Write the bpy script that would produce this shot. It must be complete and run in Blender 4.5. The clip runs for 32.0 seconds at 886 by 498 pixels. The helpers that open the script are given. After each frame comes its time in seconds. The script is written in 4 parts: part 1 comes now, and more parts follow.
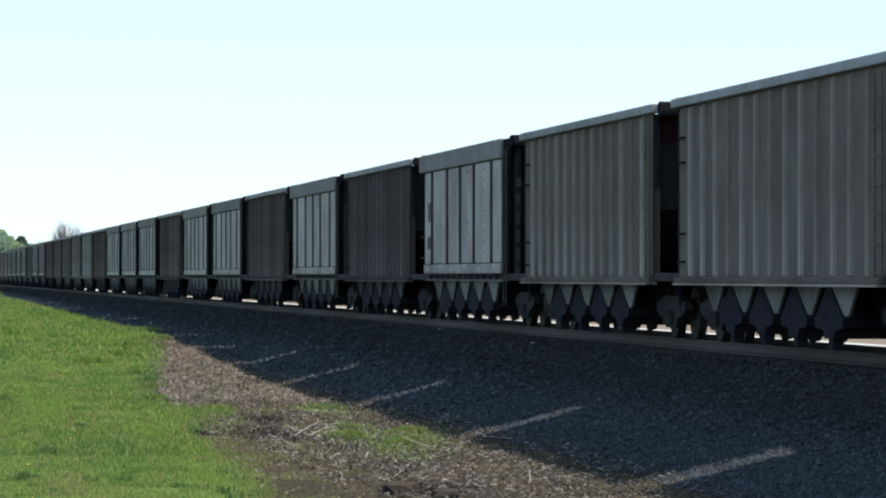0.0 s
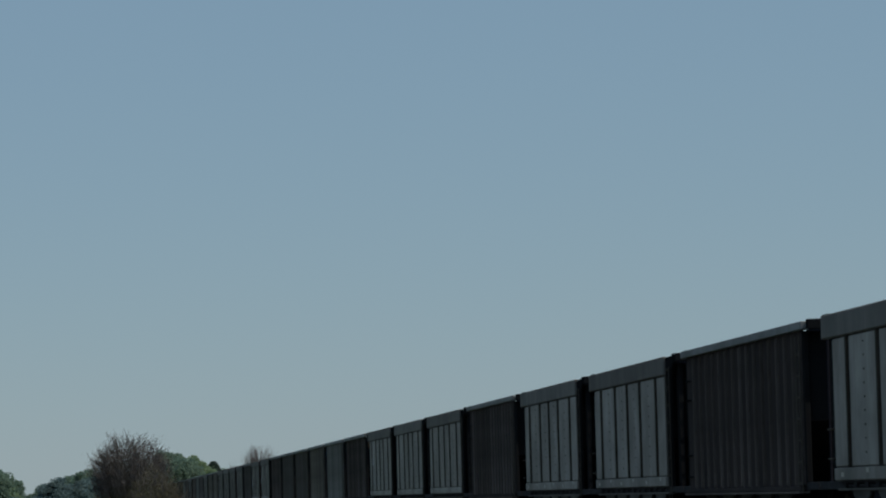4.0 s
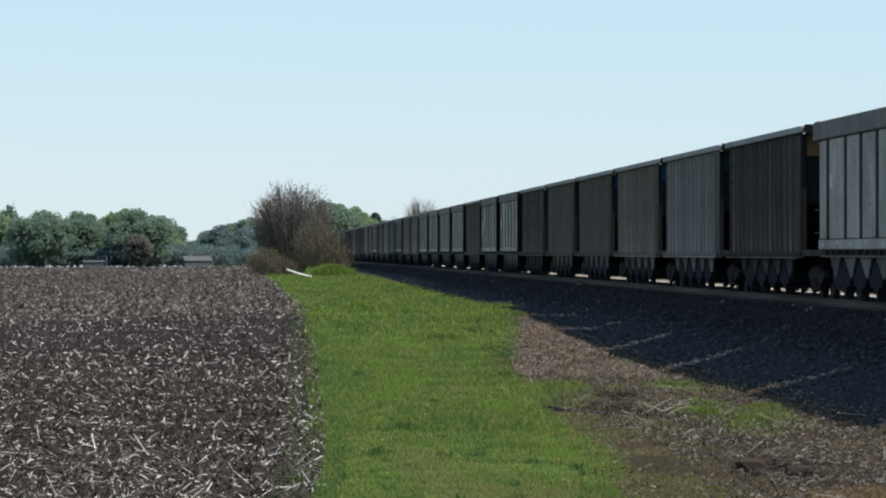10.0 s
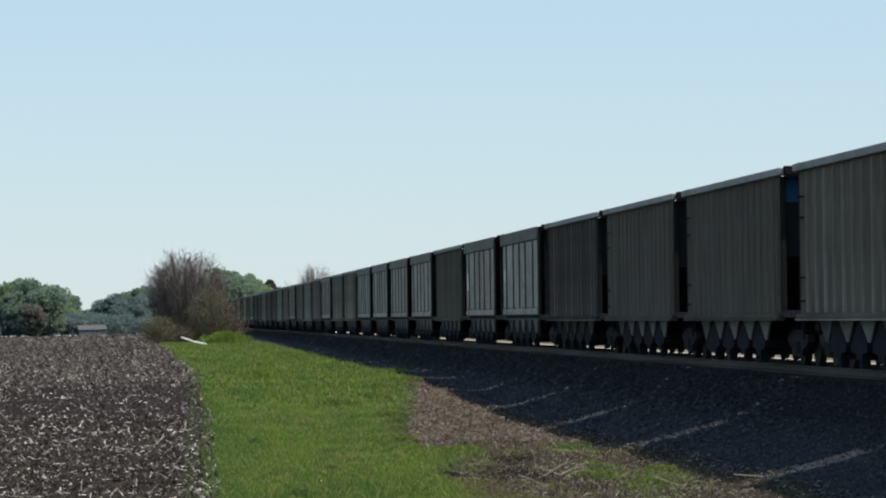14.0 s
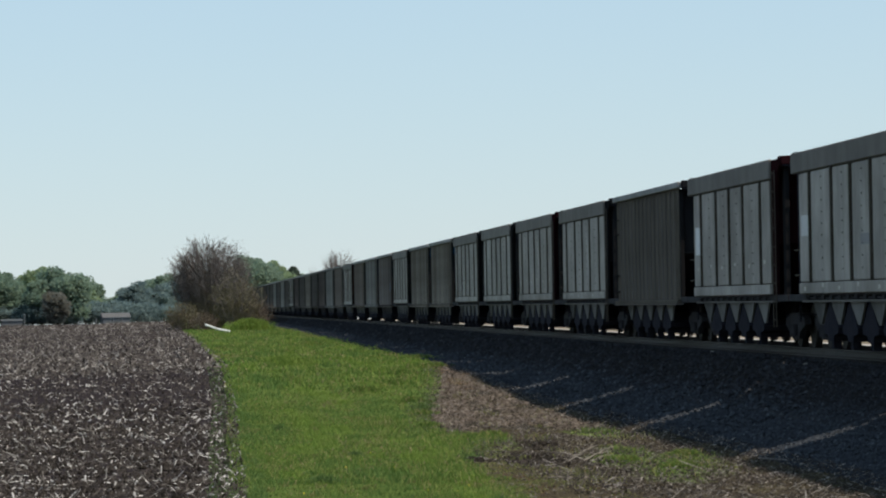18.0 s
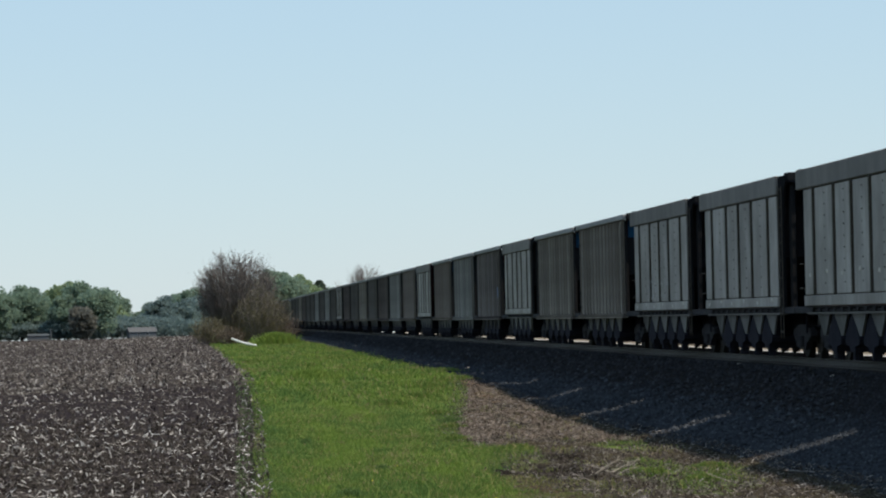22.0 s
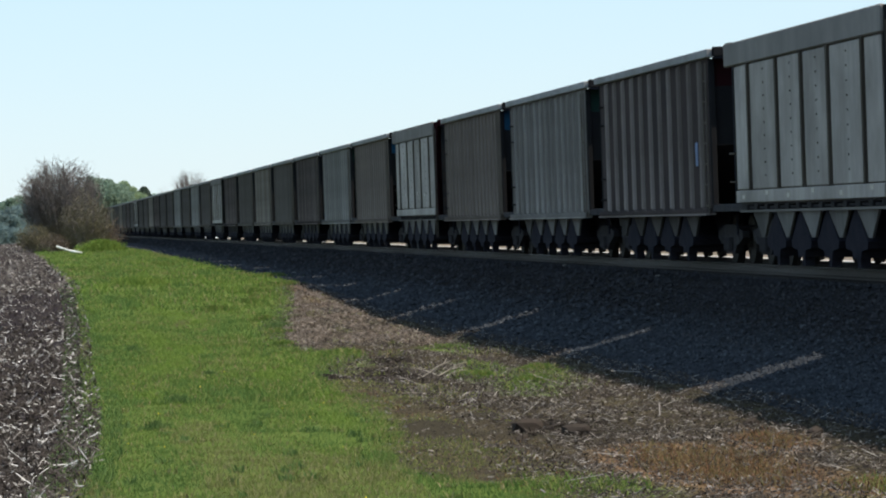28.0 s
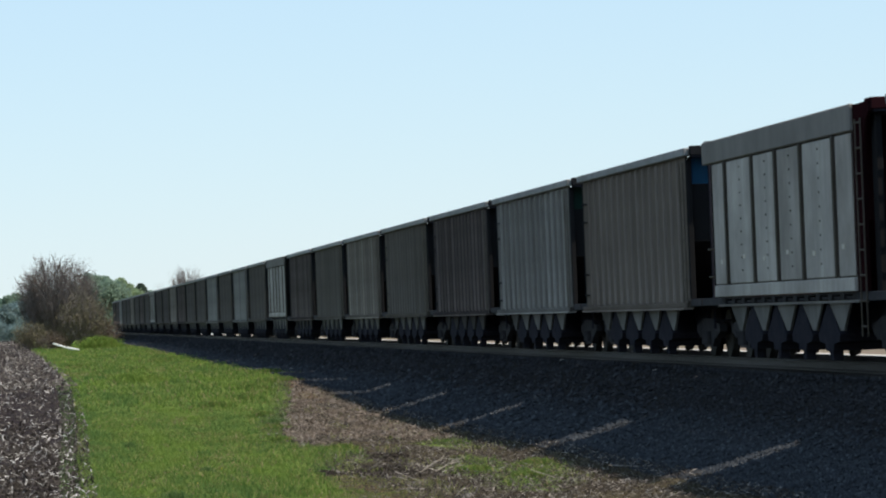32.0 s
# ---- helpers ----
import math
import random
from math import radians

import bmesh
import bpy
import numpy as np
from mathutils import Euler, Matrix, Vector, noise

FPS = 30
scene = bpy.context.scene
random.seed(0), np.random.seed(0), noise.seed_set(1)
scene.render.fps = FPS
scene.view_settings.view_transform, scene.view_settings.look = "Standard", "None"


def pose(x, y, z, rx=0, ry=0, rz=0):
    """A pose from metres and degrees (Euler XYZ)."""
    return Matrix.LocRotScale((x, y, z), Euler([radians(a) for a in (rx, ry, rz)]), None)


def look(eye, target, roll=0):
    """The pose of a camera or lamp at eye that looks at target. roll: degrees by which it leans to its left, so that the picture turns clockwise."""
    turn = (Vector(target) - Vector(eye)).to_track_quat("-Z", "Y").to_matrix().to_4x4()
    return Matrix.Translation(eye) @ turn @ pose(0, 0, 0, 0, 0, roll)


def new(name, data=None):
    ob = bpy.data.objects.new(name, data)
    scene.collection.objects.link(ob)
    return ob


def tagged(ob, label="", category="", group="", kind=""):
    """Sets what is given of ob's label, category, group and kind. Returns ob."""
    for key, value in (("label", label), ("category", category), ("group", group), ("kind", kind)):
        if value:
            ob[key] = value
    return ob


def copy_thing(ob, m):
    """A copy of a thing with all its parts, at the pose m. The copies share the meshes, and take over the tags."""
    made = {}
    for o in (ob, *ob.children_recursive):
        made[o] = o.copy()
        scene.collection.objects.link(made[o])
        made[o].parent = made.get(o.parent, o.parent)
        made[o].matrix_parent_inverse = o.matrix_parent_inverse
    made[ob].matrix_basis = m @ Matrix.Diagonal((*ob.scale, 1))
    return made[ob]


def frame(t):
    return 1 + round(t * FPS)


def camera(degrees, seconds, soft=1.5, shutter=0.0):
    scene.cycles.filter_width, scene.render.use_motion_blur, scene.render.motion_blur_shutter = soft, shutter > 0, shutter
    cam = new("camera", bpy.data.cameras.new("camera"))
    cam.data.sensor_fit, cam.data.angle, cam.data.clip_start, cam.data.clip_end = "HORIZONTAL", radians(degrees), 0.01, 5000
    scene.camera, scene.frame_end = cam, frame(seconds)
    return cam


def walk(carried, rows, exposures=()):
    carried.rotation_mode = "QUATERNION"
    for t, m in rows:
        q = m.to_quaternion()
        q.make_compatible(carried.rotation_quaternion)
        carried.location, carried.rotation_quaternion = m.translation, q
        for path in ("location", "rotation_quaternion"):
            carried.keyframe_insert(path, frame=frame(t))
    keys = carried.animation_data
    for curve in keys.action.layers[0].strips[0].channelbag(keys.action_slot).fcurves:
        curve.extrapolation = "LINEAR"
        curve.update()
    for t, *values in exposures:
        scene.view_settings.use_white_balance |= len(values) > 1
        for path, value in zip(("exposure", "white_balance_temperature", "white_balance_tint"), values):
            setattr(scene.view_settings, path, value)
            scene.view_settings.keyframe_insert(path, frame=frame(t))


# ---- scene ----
# The place: a field's edge beside a railway embankment; y runs along the track,
# x across it to the right, z up; the field lies at z = 0.
EYE = Vector((0.0, 0.0, 2.75))
RAIL_Z = 1.684
TRACK_X = 14.15
PITCH = 16.18
SECONDS = 32.0

cam = camera(12.429, SECONDS, soft=2.1)
# seconds, turn to the right of the track, tilt up, lean (degrees)
PATH = [
    (0, 7.699, 0.385, -0.013), (0.5, 7.020, 0.475, 0.197), (1, 6.969, 1.530, 0.969), (1.5, 6.761, 1.867, 1.774),
    (2, 6.161, 2.367, 2.157), (2.5, 6.145, 2.773, 1.864), (3, 5.771, 3.095, 1.762), (3.5, 5.327, 3.359, 1.575),
    (5.5, 4.771, 3.533, 1.694), (6, 4.578, 3.362, 1.452), (6.5, 3.419, 1.983, 0.307), (7, 3.180, 1.330, -0.280),
    (7.5, 2.800, 0.251, 0.014), (8, 2.552, -0.463, 0.269), (8.5, 2.357, -0.772, 0.597), (9, 2.023, -0.965, 0.476),
    (9.5, 1.660, -0.756, -0.030), (10, 2.732, 0.051, 0.044), (10.5, 4.592, -0.229, 0.188), (11, 5.593, 0.262, 0.184),
    (11.5, 5.669, 0.548, 0.772), (12, 5.374, 0.807, 0.783), (12.5, 5.086, 0.973, 0.800), (13, 4.869, 0.980, 0.739),
    (13.5, 4.577, 0.870, 0.704), (14, 4.223, 0.965, 0.696), (14.5, 3.999, 1.374, 0.571), (15, 3.874, 1.016, 0.532),
    (15.5, 3.730, 0.850, 0.512), (17.5, 3.719, 0.894, 1.148), (18, 3.893, 0.769, 1.061), (18.5, 3.866, 0.710, 1.233),
    (19, 3.796, 0.627, 1.019), (19.5, 3.577, 0.702, 1.261), (20, 3.362, 0.785, 1.029), (20.5, 3.528, 0.737, 1.033),
    (21, 3.605, 0.811, 1.070), (21.5, 3.608, 0.879, 1.239), (22, 3.531, 0.962, 1.291), (22.5, 3.472, 1.078, 1.005),
    (23, 3.336, 1.025, 0.670), (23.5, 4.199, 1.008, 0.756), (24, 6.408, 0.818, 0.722), (24.5, 7.255, 0.917, 1.331),
    (25, 7.145, 0.949, 1.460), (25.5, 6.893, 0.971, 1.182), (26, 7.058, 0.805, 0.965), (26.5, 6.647, 0.498, 1.183),
    (28.5, 5.927, -0.557, 1.994), (29, 6.015, 0.176, 2.080), (29.5, 5.906, 0.989, 2.762), (30, 5.957, 1.395, 2.907),
    (30.5, 5.879, 1.261, 2.985), (31, 6.148, 1.009, 2.988), (31.5, 6.136, 1.038, 2.720), (32, 6.045, 0.881, 2.241),
]


def aim(turn, tilt, lean):
    a, b = radians(turn), radians(tilt)
    way = Vector((math.sin(a) * math.cos(b), math.cos(a) * math.cos(b), math.sin(b)))
    return look(EYE, EYE + way * 50, -lean)


EXPOSURES = [
    (0.0, 0.65, 6200, 8), (1.0, 0.28, 6000, 5), (2.0, -0.4, 6150, 5), (3.0, -0.75, 6150, 5), (3.5, -0.95, 6100, 5), (5.5, -1.15, 6150, 5),
    (6.0, -1.1, 6150, 5), (6.5, -1.0, 6200, 7), (7.0, -0.55, 6450, 9), (7.5, 0, 6600, 9), (8.0, 0.25, 6700, 9), (9.0, 0.33, 6500, 9),
    (10.0, 0.1, 6400, 9), (11.0, 0.15, 6400, 9), (12.0, 0.05, 6400, 9), (13.0, 0.1, 6550, 9), (14.0, 0.0, 6550, 9), (15.0, -0.2, 6600, 9), (18.0, -0.05, 6600, 9), (19.0, 0.1, 6600, 9), (20.0, -0.1, 6500, 9), (21.0, 0.0, 6500, 9), (22.0, -0.05, 6500, 9), (23.0, -0.25, 6600, 9),
    (24.5, 0.14, 6500, 9), (25.0, 0.16, 6500, 9), (26.0, 0.08, 6500, 9), (28.5, 0.45, 6500, 9), (29.0, 0.6, 6600, 8), (30.0, 0.1, 6700, 9), (31.0, 0.05, 6500, 9),
    (32.0, 0.2, 6500, 9),
]
walk(cam, [(t, aim(a, b, c)) for t, a, b, c in PATH], EXPOSURES)

# ---- light ----
SUN = Vector((1.0, -0.42, 1.70)).normalized()
world = bpy.data.worlds.new("sky")
scene.world = world
world.use_nodes = True
wn = world.node_tree.nodes
wl = world.node_tree.links
wn.clear()
sky = wn.new("ShaderNodeTexSky")
sky.sky_type = "NISHITA"
sky.sun_disc = False
sky.sun_elevation = math.asin(SUN.z)
sky.sun_rotation = math.atan2(SUN.x, SUN.y)
sky.altitude = 100
sky.air_density = 1.0
sky.dust_density = 0.08
sky.ozone_density = 2.0
back = wn.new("ShaderNodeBackground")
back.inputs["Strength"].default_value = 0.15
wout = wn.new("ShaderNodeOutputWorld")
# thin spring haze evens the sky out
haze = wn.new("ShaderNodeMix")
haze.data_type = "RGBA"
haze.inputs[0].default_value = 0.68
haze.inputs[7].default_value = (2.85, 4.05, 5.25, 1)
wl.new(sky.outputs["Color"], haze.inputs[6])
wl.new(haze.outputs[2], back.inputs["Color"])
wl.new(back.outputs["Background"], wout.inputs["Surface"])
sun = new("sun", bpy.data.lights.new("sun", "SUN"))
sun.data.energy = 5.0
sun.data.angle = radians(0.53)
sun.data.color = (1.0, 0.91, 0.78)
sun.matrix_world = look(SUN * 50, (0, 0, 0))


# ---- materials ----
def shader(name, rough=0.8, metal=0.0, gloss=0.5):
    m = bpy.data.materials.new(name)
    m.use_nodes = True
    n = m.node_tree.nodes
    b = n["Principled BSDF"]
    b.inputs["Roughness"].default_value = rough
    b.inputs["Metallic"].default_value = metal
    b.inputs["Specular IOR Level"].default_value = gloss
    return m, n, m.node_tree.links, b


def ramp(n, stops):
    r = n.new("ShaderNodeValToRGB")
    e = r.color_ramp.elements
    while len(e) < len(stops):
        e.new(0.5)
    for k, (p, c) in enumerate(stops):
        e[k].position = p
        e[k].color = (*c, 1) if len(c) == 3 else c
    return r


def noise_node(n, l, scale, detail=4.0, rough=0.6, stretch=None, coord="Object"):
    tc = n.new("ShaderNodeTexCoord")
    tex = n.new("ShaderNodeTexNoise")
    tex.inputs["Scale"].default_value = scale
    tex.inputs["Detail"].default_value = detail
    tex.inputs["Roughness"].default_value = rough
    src = tc.outputs[coord]
    if stretch:
        mp = n.new("ShaderNodeMapping")
        mp.inputs["Scale"].default_value = stretch
        l.new(src, mp.inputs["Vector"])
        src = mp.outputs["Vector"]
    l.new(src, tex.inputs["Vector"])
    return tex


def mix(n, l, fac, a, b, mode="MIX"):
    m = n.new("ShaderNodeMix")
    m.data_type = "RGBA"
    m.blend_type = mode
    for key, v in ((0, fac), (6, a), (7, b)):
        if isinstance(v, (int, float)):
            m.inputs[key].default_value = v
        elif isinstance(v, tuple):
            m.inputs[key].default_value = (*v, 1)
        else:
            l.new(v, m.inputs[key])
    return m.outputs[2]


def bump(n, l, b, height, strength=0.3, distance=0.02):
    bp = n.new("ShaderNodeBump")
    bp.inputs["Strength"].default_value = strength
    bp.inputs["Distance"].default_value = distance
    l.new(height, bp.inputs["Height"])
    l.new(bp.outputs["Normal"], b.inputs["Normal"])


def metal_paint(name, base, grime, rust, rough=0.6, metal=0.0, streak=0.5, spread=0.8):
    """Weathered wagon paint: broad grime, runs down the side, specks of rust."""
    m, n, l, b = shader(name, rough, metal, 0.0)
    broad = noise_node(n, l, 0.55, 5, 0.6)
    runs = noise_node(n, l, 1.0, 4, 0.65, (2.6, 2.6, 0.16))
    fine = noise_node(n, l, 9.0, 6, 0.7)
    c = mix(n, l, ramp_fac(n, l, broad, 0.38, 0.68), base, grime)
    dim = n.new("ShaderNodeMath")
    dim.operation = "MULTIPLY"
    dim.inputs[1].default_value = streak
    l.new(ramp_fac(n, l, runs, 0.45, 0.75), dim.inputs[0])
    c = mix(n, l, dim.outputs[0], c, grime)
    c = mix(n, l, ramp_fac(n, l, fine, 0.64, 0.78), c, rust)
    # no two cars or plates weathered quite alike
    info = n.new("ShaderNodeObjectInfo")
    tone = ramp(n, [(0.0, (spread, spread - 0.01, spread - 0.02)), (1.0, (1.0, 1.0, 1.0))])
    l.new(info.outputs["Random"], tone.inputs["Fac"])
    c = mix(n, l, 1.0, c, tone.outputs["Color"], "MULTIPLY")
    l.new(c, b.inputs["Base Color"])
    bump(n, l, b, fine.outputs["Fac"], 0.15, 0.01)
    return m


def ramp_fac(n, l, tex, lo, hi):
    r = n.new("ShaderNodeMapRange")
    r.inputs["From Min"].default_value = lo
    r.inputs["From Max"].default_value = hi
    r.clamp = True
    l.new(tex.outputs["Fac"] if hasattr(tex, "outputs") else tex, r.inputs["Value"])
    return r.outputs["Result"]


def rough_mat(name, a, b_, scale=8.0, rough=0.9, bumpy=0.4, distance=0.02, fine=40.0, gloss=0.15):
    m, n, l, b = shader(name, rough, 0.0, gloss)
    t1 = noise_node(n, l, scale, 5, 0.65)
    t2 = noise_node(n, l, fine, 4, 0.6)
    c = mix(n, l, ramp_fac(n, l, t1, 0.3, 0.7), a, b_)
    c = mix(n, l, ramp_fac(n, l, t2, 0.4, 0.9), c, tuple(x * 0.55 for x in a))
    l.new(c, b.inputs["Base Color"])
    bump(n, l, b, t2.outputs["Fac"], bumpy, distance)
    return m


def varied(name, stops, rough=0.85, translucent=0.0):
    """A colour that differs from piece to piece of one mesh."""
    m, n, l, b = shader(name, rough, 0.0, 0.0)
    g = n.new("ShaderNodeNewGeometry")
    r = ramp(n, stops)
    l.new(g.outputs["Random Per Island"], r.inputs["Fac"])
    t = noise_node(n, l, 30.0, 3)
    l.new(mix(n, l, ramp_fac(n, l, t, 0.35, 0.8), r.outputs["Color"], mix(n, l, 0.45, r.outputs["Color"], (0.03, 0.03, 0.02))), b.inputs["Base Color"])
    if translucent:
        tr = n.new("ShaderNodeBsdfTranslucent")
        l.new(r.outputs["Color"], tr.inputs["Color"])
        ms = n.new("ShaderNodeMixShader")
        ms.inputs[0].default_value = translucent
        l.new(b.outputs[0], ms.inputs[1])
        l.new(tr.outputs[0], ms.inputs[2])
        l.new(ms.outputs[0], n["Material Output"].inputs["Surface"])
    return m


STEEL_DARK = rough_mat("oily_steel", (0.0315, 0.03131, 0.03504), (0.05355, 0.04942, 0.05232), 5, 0.85, 0.2, gloss=0.05)
WHEEL_STEEL = rough_mat("wheel_steel", (0.02366, 0.02197, 0.02028), (0.04056, 0.03549, 0.03042), 6, 0.75, 0.2, gloss=0.08)
RAIL_SIDE = rough_mat("rusty_rail", (0.0528, 0.04301, 0.03647), (0.0759, 0.0671, 0.05995), 4, 0.7, 0.2)
TIE_WOOD = rough_mat("creosoted_wood", (0.0288, 0.02496, 0.0224), (0.0576, 0.052, 0.0476), 6, 0.95, 0.5)
RAIL_HEAD, _n, _l, _b = shader("worn_rail_head", 0.28, 0.9)
_b.inputs["Base Color"].default_value = (0.5, 0.49, 0.47, 1)
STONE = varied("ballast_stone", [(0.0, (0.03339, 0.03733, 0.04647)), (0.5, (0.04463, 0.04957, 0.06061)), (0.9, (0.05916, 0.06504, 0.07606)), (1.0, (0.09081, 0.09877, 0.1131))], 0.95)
# darker stone for the upper slope, next to the rails
STONE_UPPER = varied("upper_ballast_stone", [(0.0, (0.02629, 0.02694, 0.03254)), (0.5, (0.03503, 0.03579, 0.04247)), (0.9, (0.04653, 0.047, 0.05332)), (1.0, (0.06919, 0.0698, 0.07838))], 0.95)
FAR_STRAW = varied("old_corn_stalk", [(0.0, (0.06, 0.049, 0.046)), (0.4, (0.09, 0.077, 0.07)), (0.8, (0.145, 0.127, 0.116)), (1.0, (0.46, 0.43, 0.40))], 0.8)
STRAW = varied("corn_stalk", [(0.0, (0.035, 0.028, 0.027)), (0.4, (0.06, 0.05, 0.046)), (0.74, (0.095, 0.081, 0.073)), (0.86, (0.22, 0.198, 0.18)), (1.0, (0.78, 0.75, 0.71))], 0.6)
LITTER = varied("old_litter", [(0.0, (0.026, 0.021, 0.019)), (0.5, (0.055, 0.045, 0.04)), (0.74, (0.10, 0.085, 0.076)), (0.9, (0.20, 0.177, 0.16)), (1.0, (0.42, 0.38, 0.35))], 0.8)
OLD_STRAW = varied("matted_straw", [(0.0, (0.085, 0.064, 0.052)), (0.6, (0.16, 0.127, 0.104)), (1.0, (0.31, 0.26, 0.22))], 0.85)
CLOD = varied("soil_clod", [(0.0, (0.0177, 0.0142, 0.0125)), (0.7, (0.0319, 0.0256, 0.023)), (1.0, (0.0531, 0.0428, 0.0377))], 0.98)
BLADE = varied("grass_blade", [(0.0, (0.0919, 0.1591, 0.0392)), (0.45, (0.1457, 0.2229, 0.0523)), (0.8, (0.2089, 0.2648, 0.0687)), (0.94, (0.3042, 0.2763, 0.1145)), (1.0, (0.4190, 0.3066, 0.1964))], 0.65, 0.35)
BLADE_PALE = varied("pale_grass_blade", [(0.0, (0.1458, 0.1773, 0.0517)), (0.6, (0.2160, 0.2344, 0.0775)), (1.0, (0.3564, 0.2813, 0.1729))], 0.65, 0.35)
DRY_BLADE = varied("dry_grass_blade", [(0.0, (0.1971, 0.1046, 0.0635)), (0.5, (0.2318, 0.1494, 0.0826)), (1.0, (0.1739, 0.1645, 0.0635))], 0.8, 0.3)
BLADE_DEEP = varied("deep_grass_blade", [(0.0, (0.0840, 0.1545, 0.0437)), (0.6, (0.1262, 0.2084, 0.0557)), (1.0, (0.2188, 0.2551, 0.0795))], 0.65, 0.35)
BLADE_LIME = varied("lime_grass_blade", [(0.0, (0.1349, 0.2154, 0.0408)), (0.6, (0.1855, 0.2700, 0.0573)), (1.0, (0.2474, 0.2940, 0.0818))], 0.65, 0.4)
PETAL = varied("dandelion_petal", [(0.0, (0.62, 0.50, 0.03)), (1.0, (0.75, 0.62, 0.08))], 0.7)
WEED = varied("dark_weed_leaf", [(0.0, (0.068, 0.132, 0.0396)), (1.0, (0.153, 0.217, 0.081))], 0.7, 0.25)
TWIG = rough_mat("bare_twig", (0.15, 0.128, 0.118), (0.225, 0.195, 0.178), 3, 0.9, 0.3)
BARK = rough_mat("bark", (0.09, 0.07, 0.055), (0.16, 0.13, 0.11), 3, 0.95, 0.4)


def ground_material():
    m, n, l, b = shader("field_and_verge", 0.95, 0.0, 0.0)
    tc = n.new("ShaderNodeTexCoord")

    def attr(name):
        a = n.new("ShaderNodeAttribute")
        a.attribute_name = name
        return a.outputs["Fac"]

    def tex(scale, detail=5.0, rough=0.65):
        t = n.new("ShaderNodeTexNoise")
        t.inputs["Scale"].default_value = scale
        t.inputs["Detail"].default_value = detail
        t.inputs["Roughness"].default_value = rough
        l.new(tc.outputs["Object"], t.inputs["Vector"])
        return t

    big, mid, small, tiny = tex(0.35), tex(2.2), tex(9.0), tex(34.0)

    def edge(name, lo=0.35, hi=0.65):
        # the border between two covers, frayed by noise
        add = n.new("ShaderNodeMath")
        add.operation = "MULTIPLY_ADD"
        sub = n.new("ShaderNodeMath")
        sub.operation = "SUBTRACT"
        sub.inputs[1].default_value = 0.5
        l.new(mid.outputs["Fac"], sub.inputs[0])
        l.new(sub.outputs[0], add.inputs[0])
        add.inputs[1].default_value = 0.7
        l.new(attr(name), add.inputs[2])
        return ramp_fac(n, l, add.outputs[0], lo, hi)

    soil = mix(n, l, ramp_fac(n, l, small, 0.35, 0.7), (0.0165, 0.0138, 0.0152), (0.040, 0.034, 0.0365))
    soil = mix(n, l, ramp_fac(n, l, tiny, 0.6, 0.72), soil, (0.0677, 0.0605, 0.0625))
    dirt = mix(n, l, ramp_fac(n, l, small, 0.3, 0.7), (0.030, 0.024, 0.018), (0.062, 0.051, 0.036))
    dirt = mix(n, l, ramp_fac(n, l, big, 0.5, 0.66), dirt, (0.078, 0.062, 0.038))
    dirt = mix(n, l, ramp_fac(n, l, mid, 0.5, 0.66), dirt, (0.062, 0.060, 0.032))
    dirt = mix(n, l, ramp_fac(n, l, tiny, 0.55, 0.66), dirt, (0.13, 0.11, 0.07))
    turf = mix(n, l, ramp_fac(n, l, mid, 0.3, 0.7), (0.0683, 0.107, 0.0265), (0.104, 0.141, 0.0345))
    turf = mix(n, l, ramp_fac(n, l, big, 0.45, 0.68), turf, (0.118, 0.152, 0.0424))
    turf = mix(n, l, ramp_fac(n, l, tiny, 0.58, 0.75), turf, (0.0412, 0.0472, 0.0239))
    turf = mix(n, l, ramp_fac(n, l, small, 0.62, 0.74), turf, (0.118, 0.107, 0.053))
    dry = mix(n, l, ramp_fac(n, l, small, 0.3, 0.7), (0.16, 0.092, 0.055), (0.20, 0.132, 0.078))
    rock = mix(n, l, ramp_fac(n, l, tiny, 0.35, 0.65), (0.0175, 0.0185, 0.0212), (0.044, 0.0458, 0.05))
    far = mix(n, l, ramp_fac(n, l, big, 0.4, 0.6), (0.19, 0.15, 0.125), (0.15, 0.13, 0.095))
    c = mix(n, l, edge("field"), dirt, soil)
    wet = mix(n, l, ramp_fac(n, l, small, 0.3, 0.7), (0.033, 0.0285, 0.0215), (0.056, 0.049, 0.034))
    c = mix(n, l, edge("mud"), c, wet)
    c = mix(n, l, edge("grass"), c, turf)
    c = mix(n, l, edge("dry"), c, dry)
    # ballast turns darker towards the rails
    c = mix(n, l, edge("ballast"), c, mix(n, l, edge("upslope"), rock, mix(n, l, ramp_fac(n, l, tiny, 0.35, 0.65), (0.013, 0.0125, 0.0128), (0.032, 0.030, 0.030))))
    c = mix(n, l, attr("beyond"), c, far)
    # far shoulder extra pale: the glare of sunlit ground is in its colour
    c = mix(n, l, attr("shoulder"), c, mix(n, l, ramp_fac(n, l, small, 0.3, 0.7), (0.38, 0.355, 0.335), (0.50, 0.475, 0.45)))
    l.new(c, b.inputs["Base Color"])
    h = mix(n, l, 0.5, small.outputs["Fac"], tiny.outputs["Fac"])
    bump(n, l, b, h, 0.8, 0.05)
    return m


# ---- mesh tools ----
def part(name, bm, material, parent, label="", smooth=False):
    me = bpy.data.meshes.new(name)
    bm.to_mesh(me)
    bm.free()
    for mt in material if isinstance(material, (list, tuple)) else [material]:
        me.materials.append(mt)
    if smooth:
        for p in me.polygons:
            p.use_smooth = True
    ob = new(name, me)
    ob.parent = parent
    if label:
        tagged(ob, label)
    return ob


def share(name, like, parent, m):
    ob = new(name, like.data)
    ob.parent = parent
    ob.matrix_basis = m
    return ob


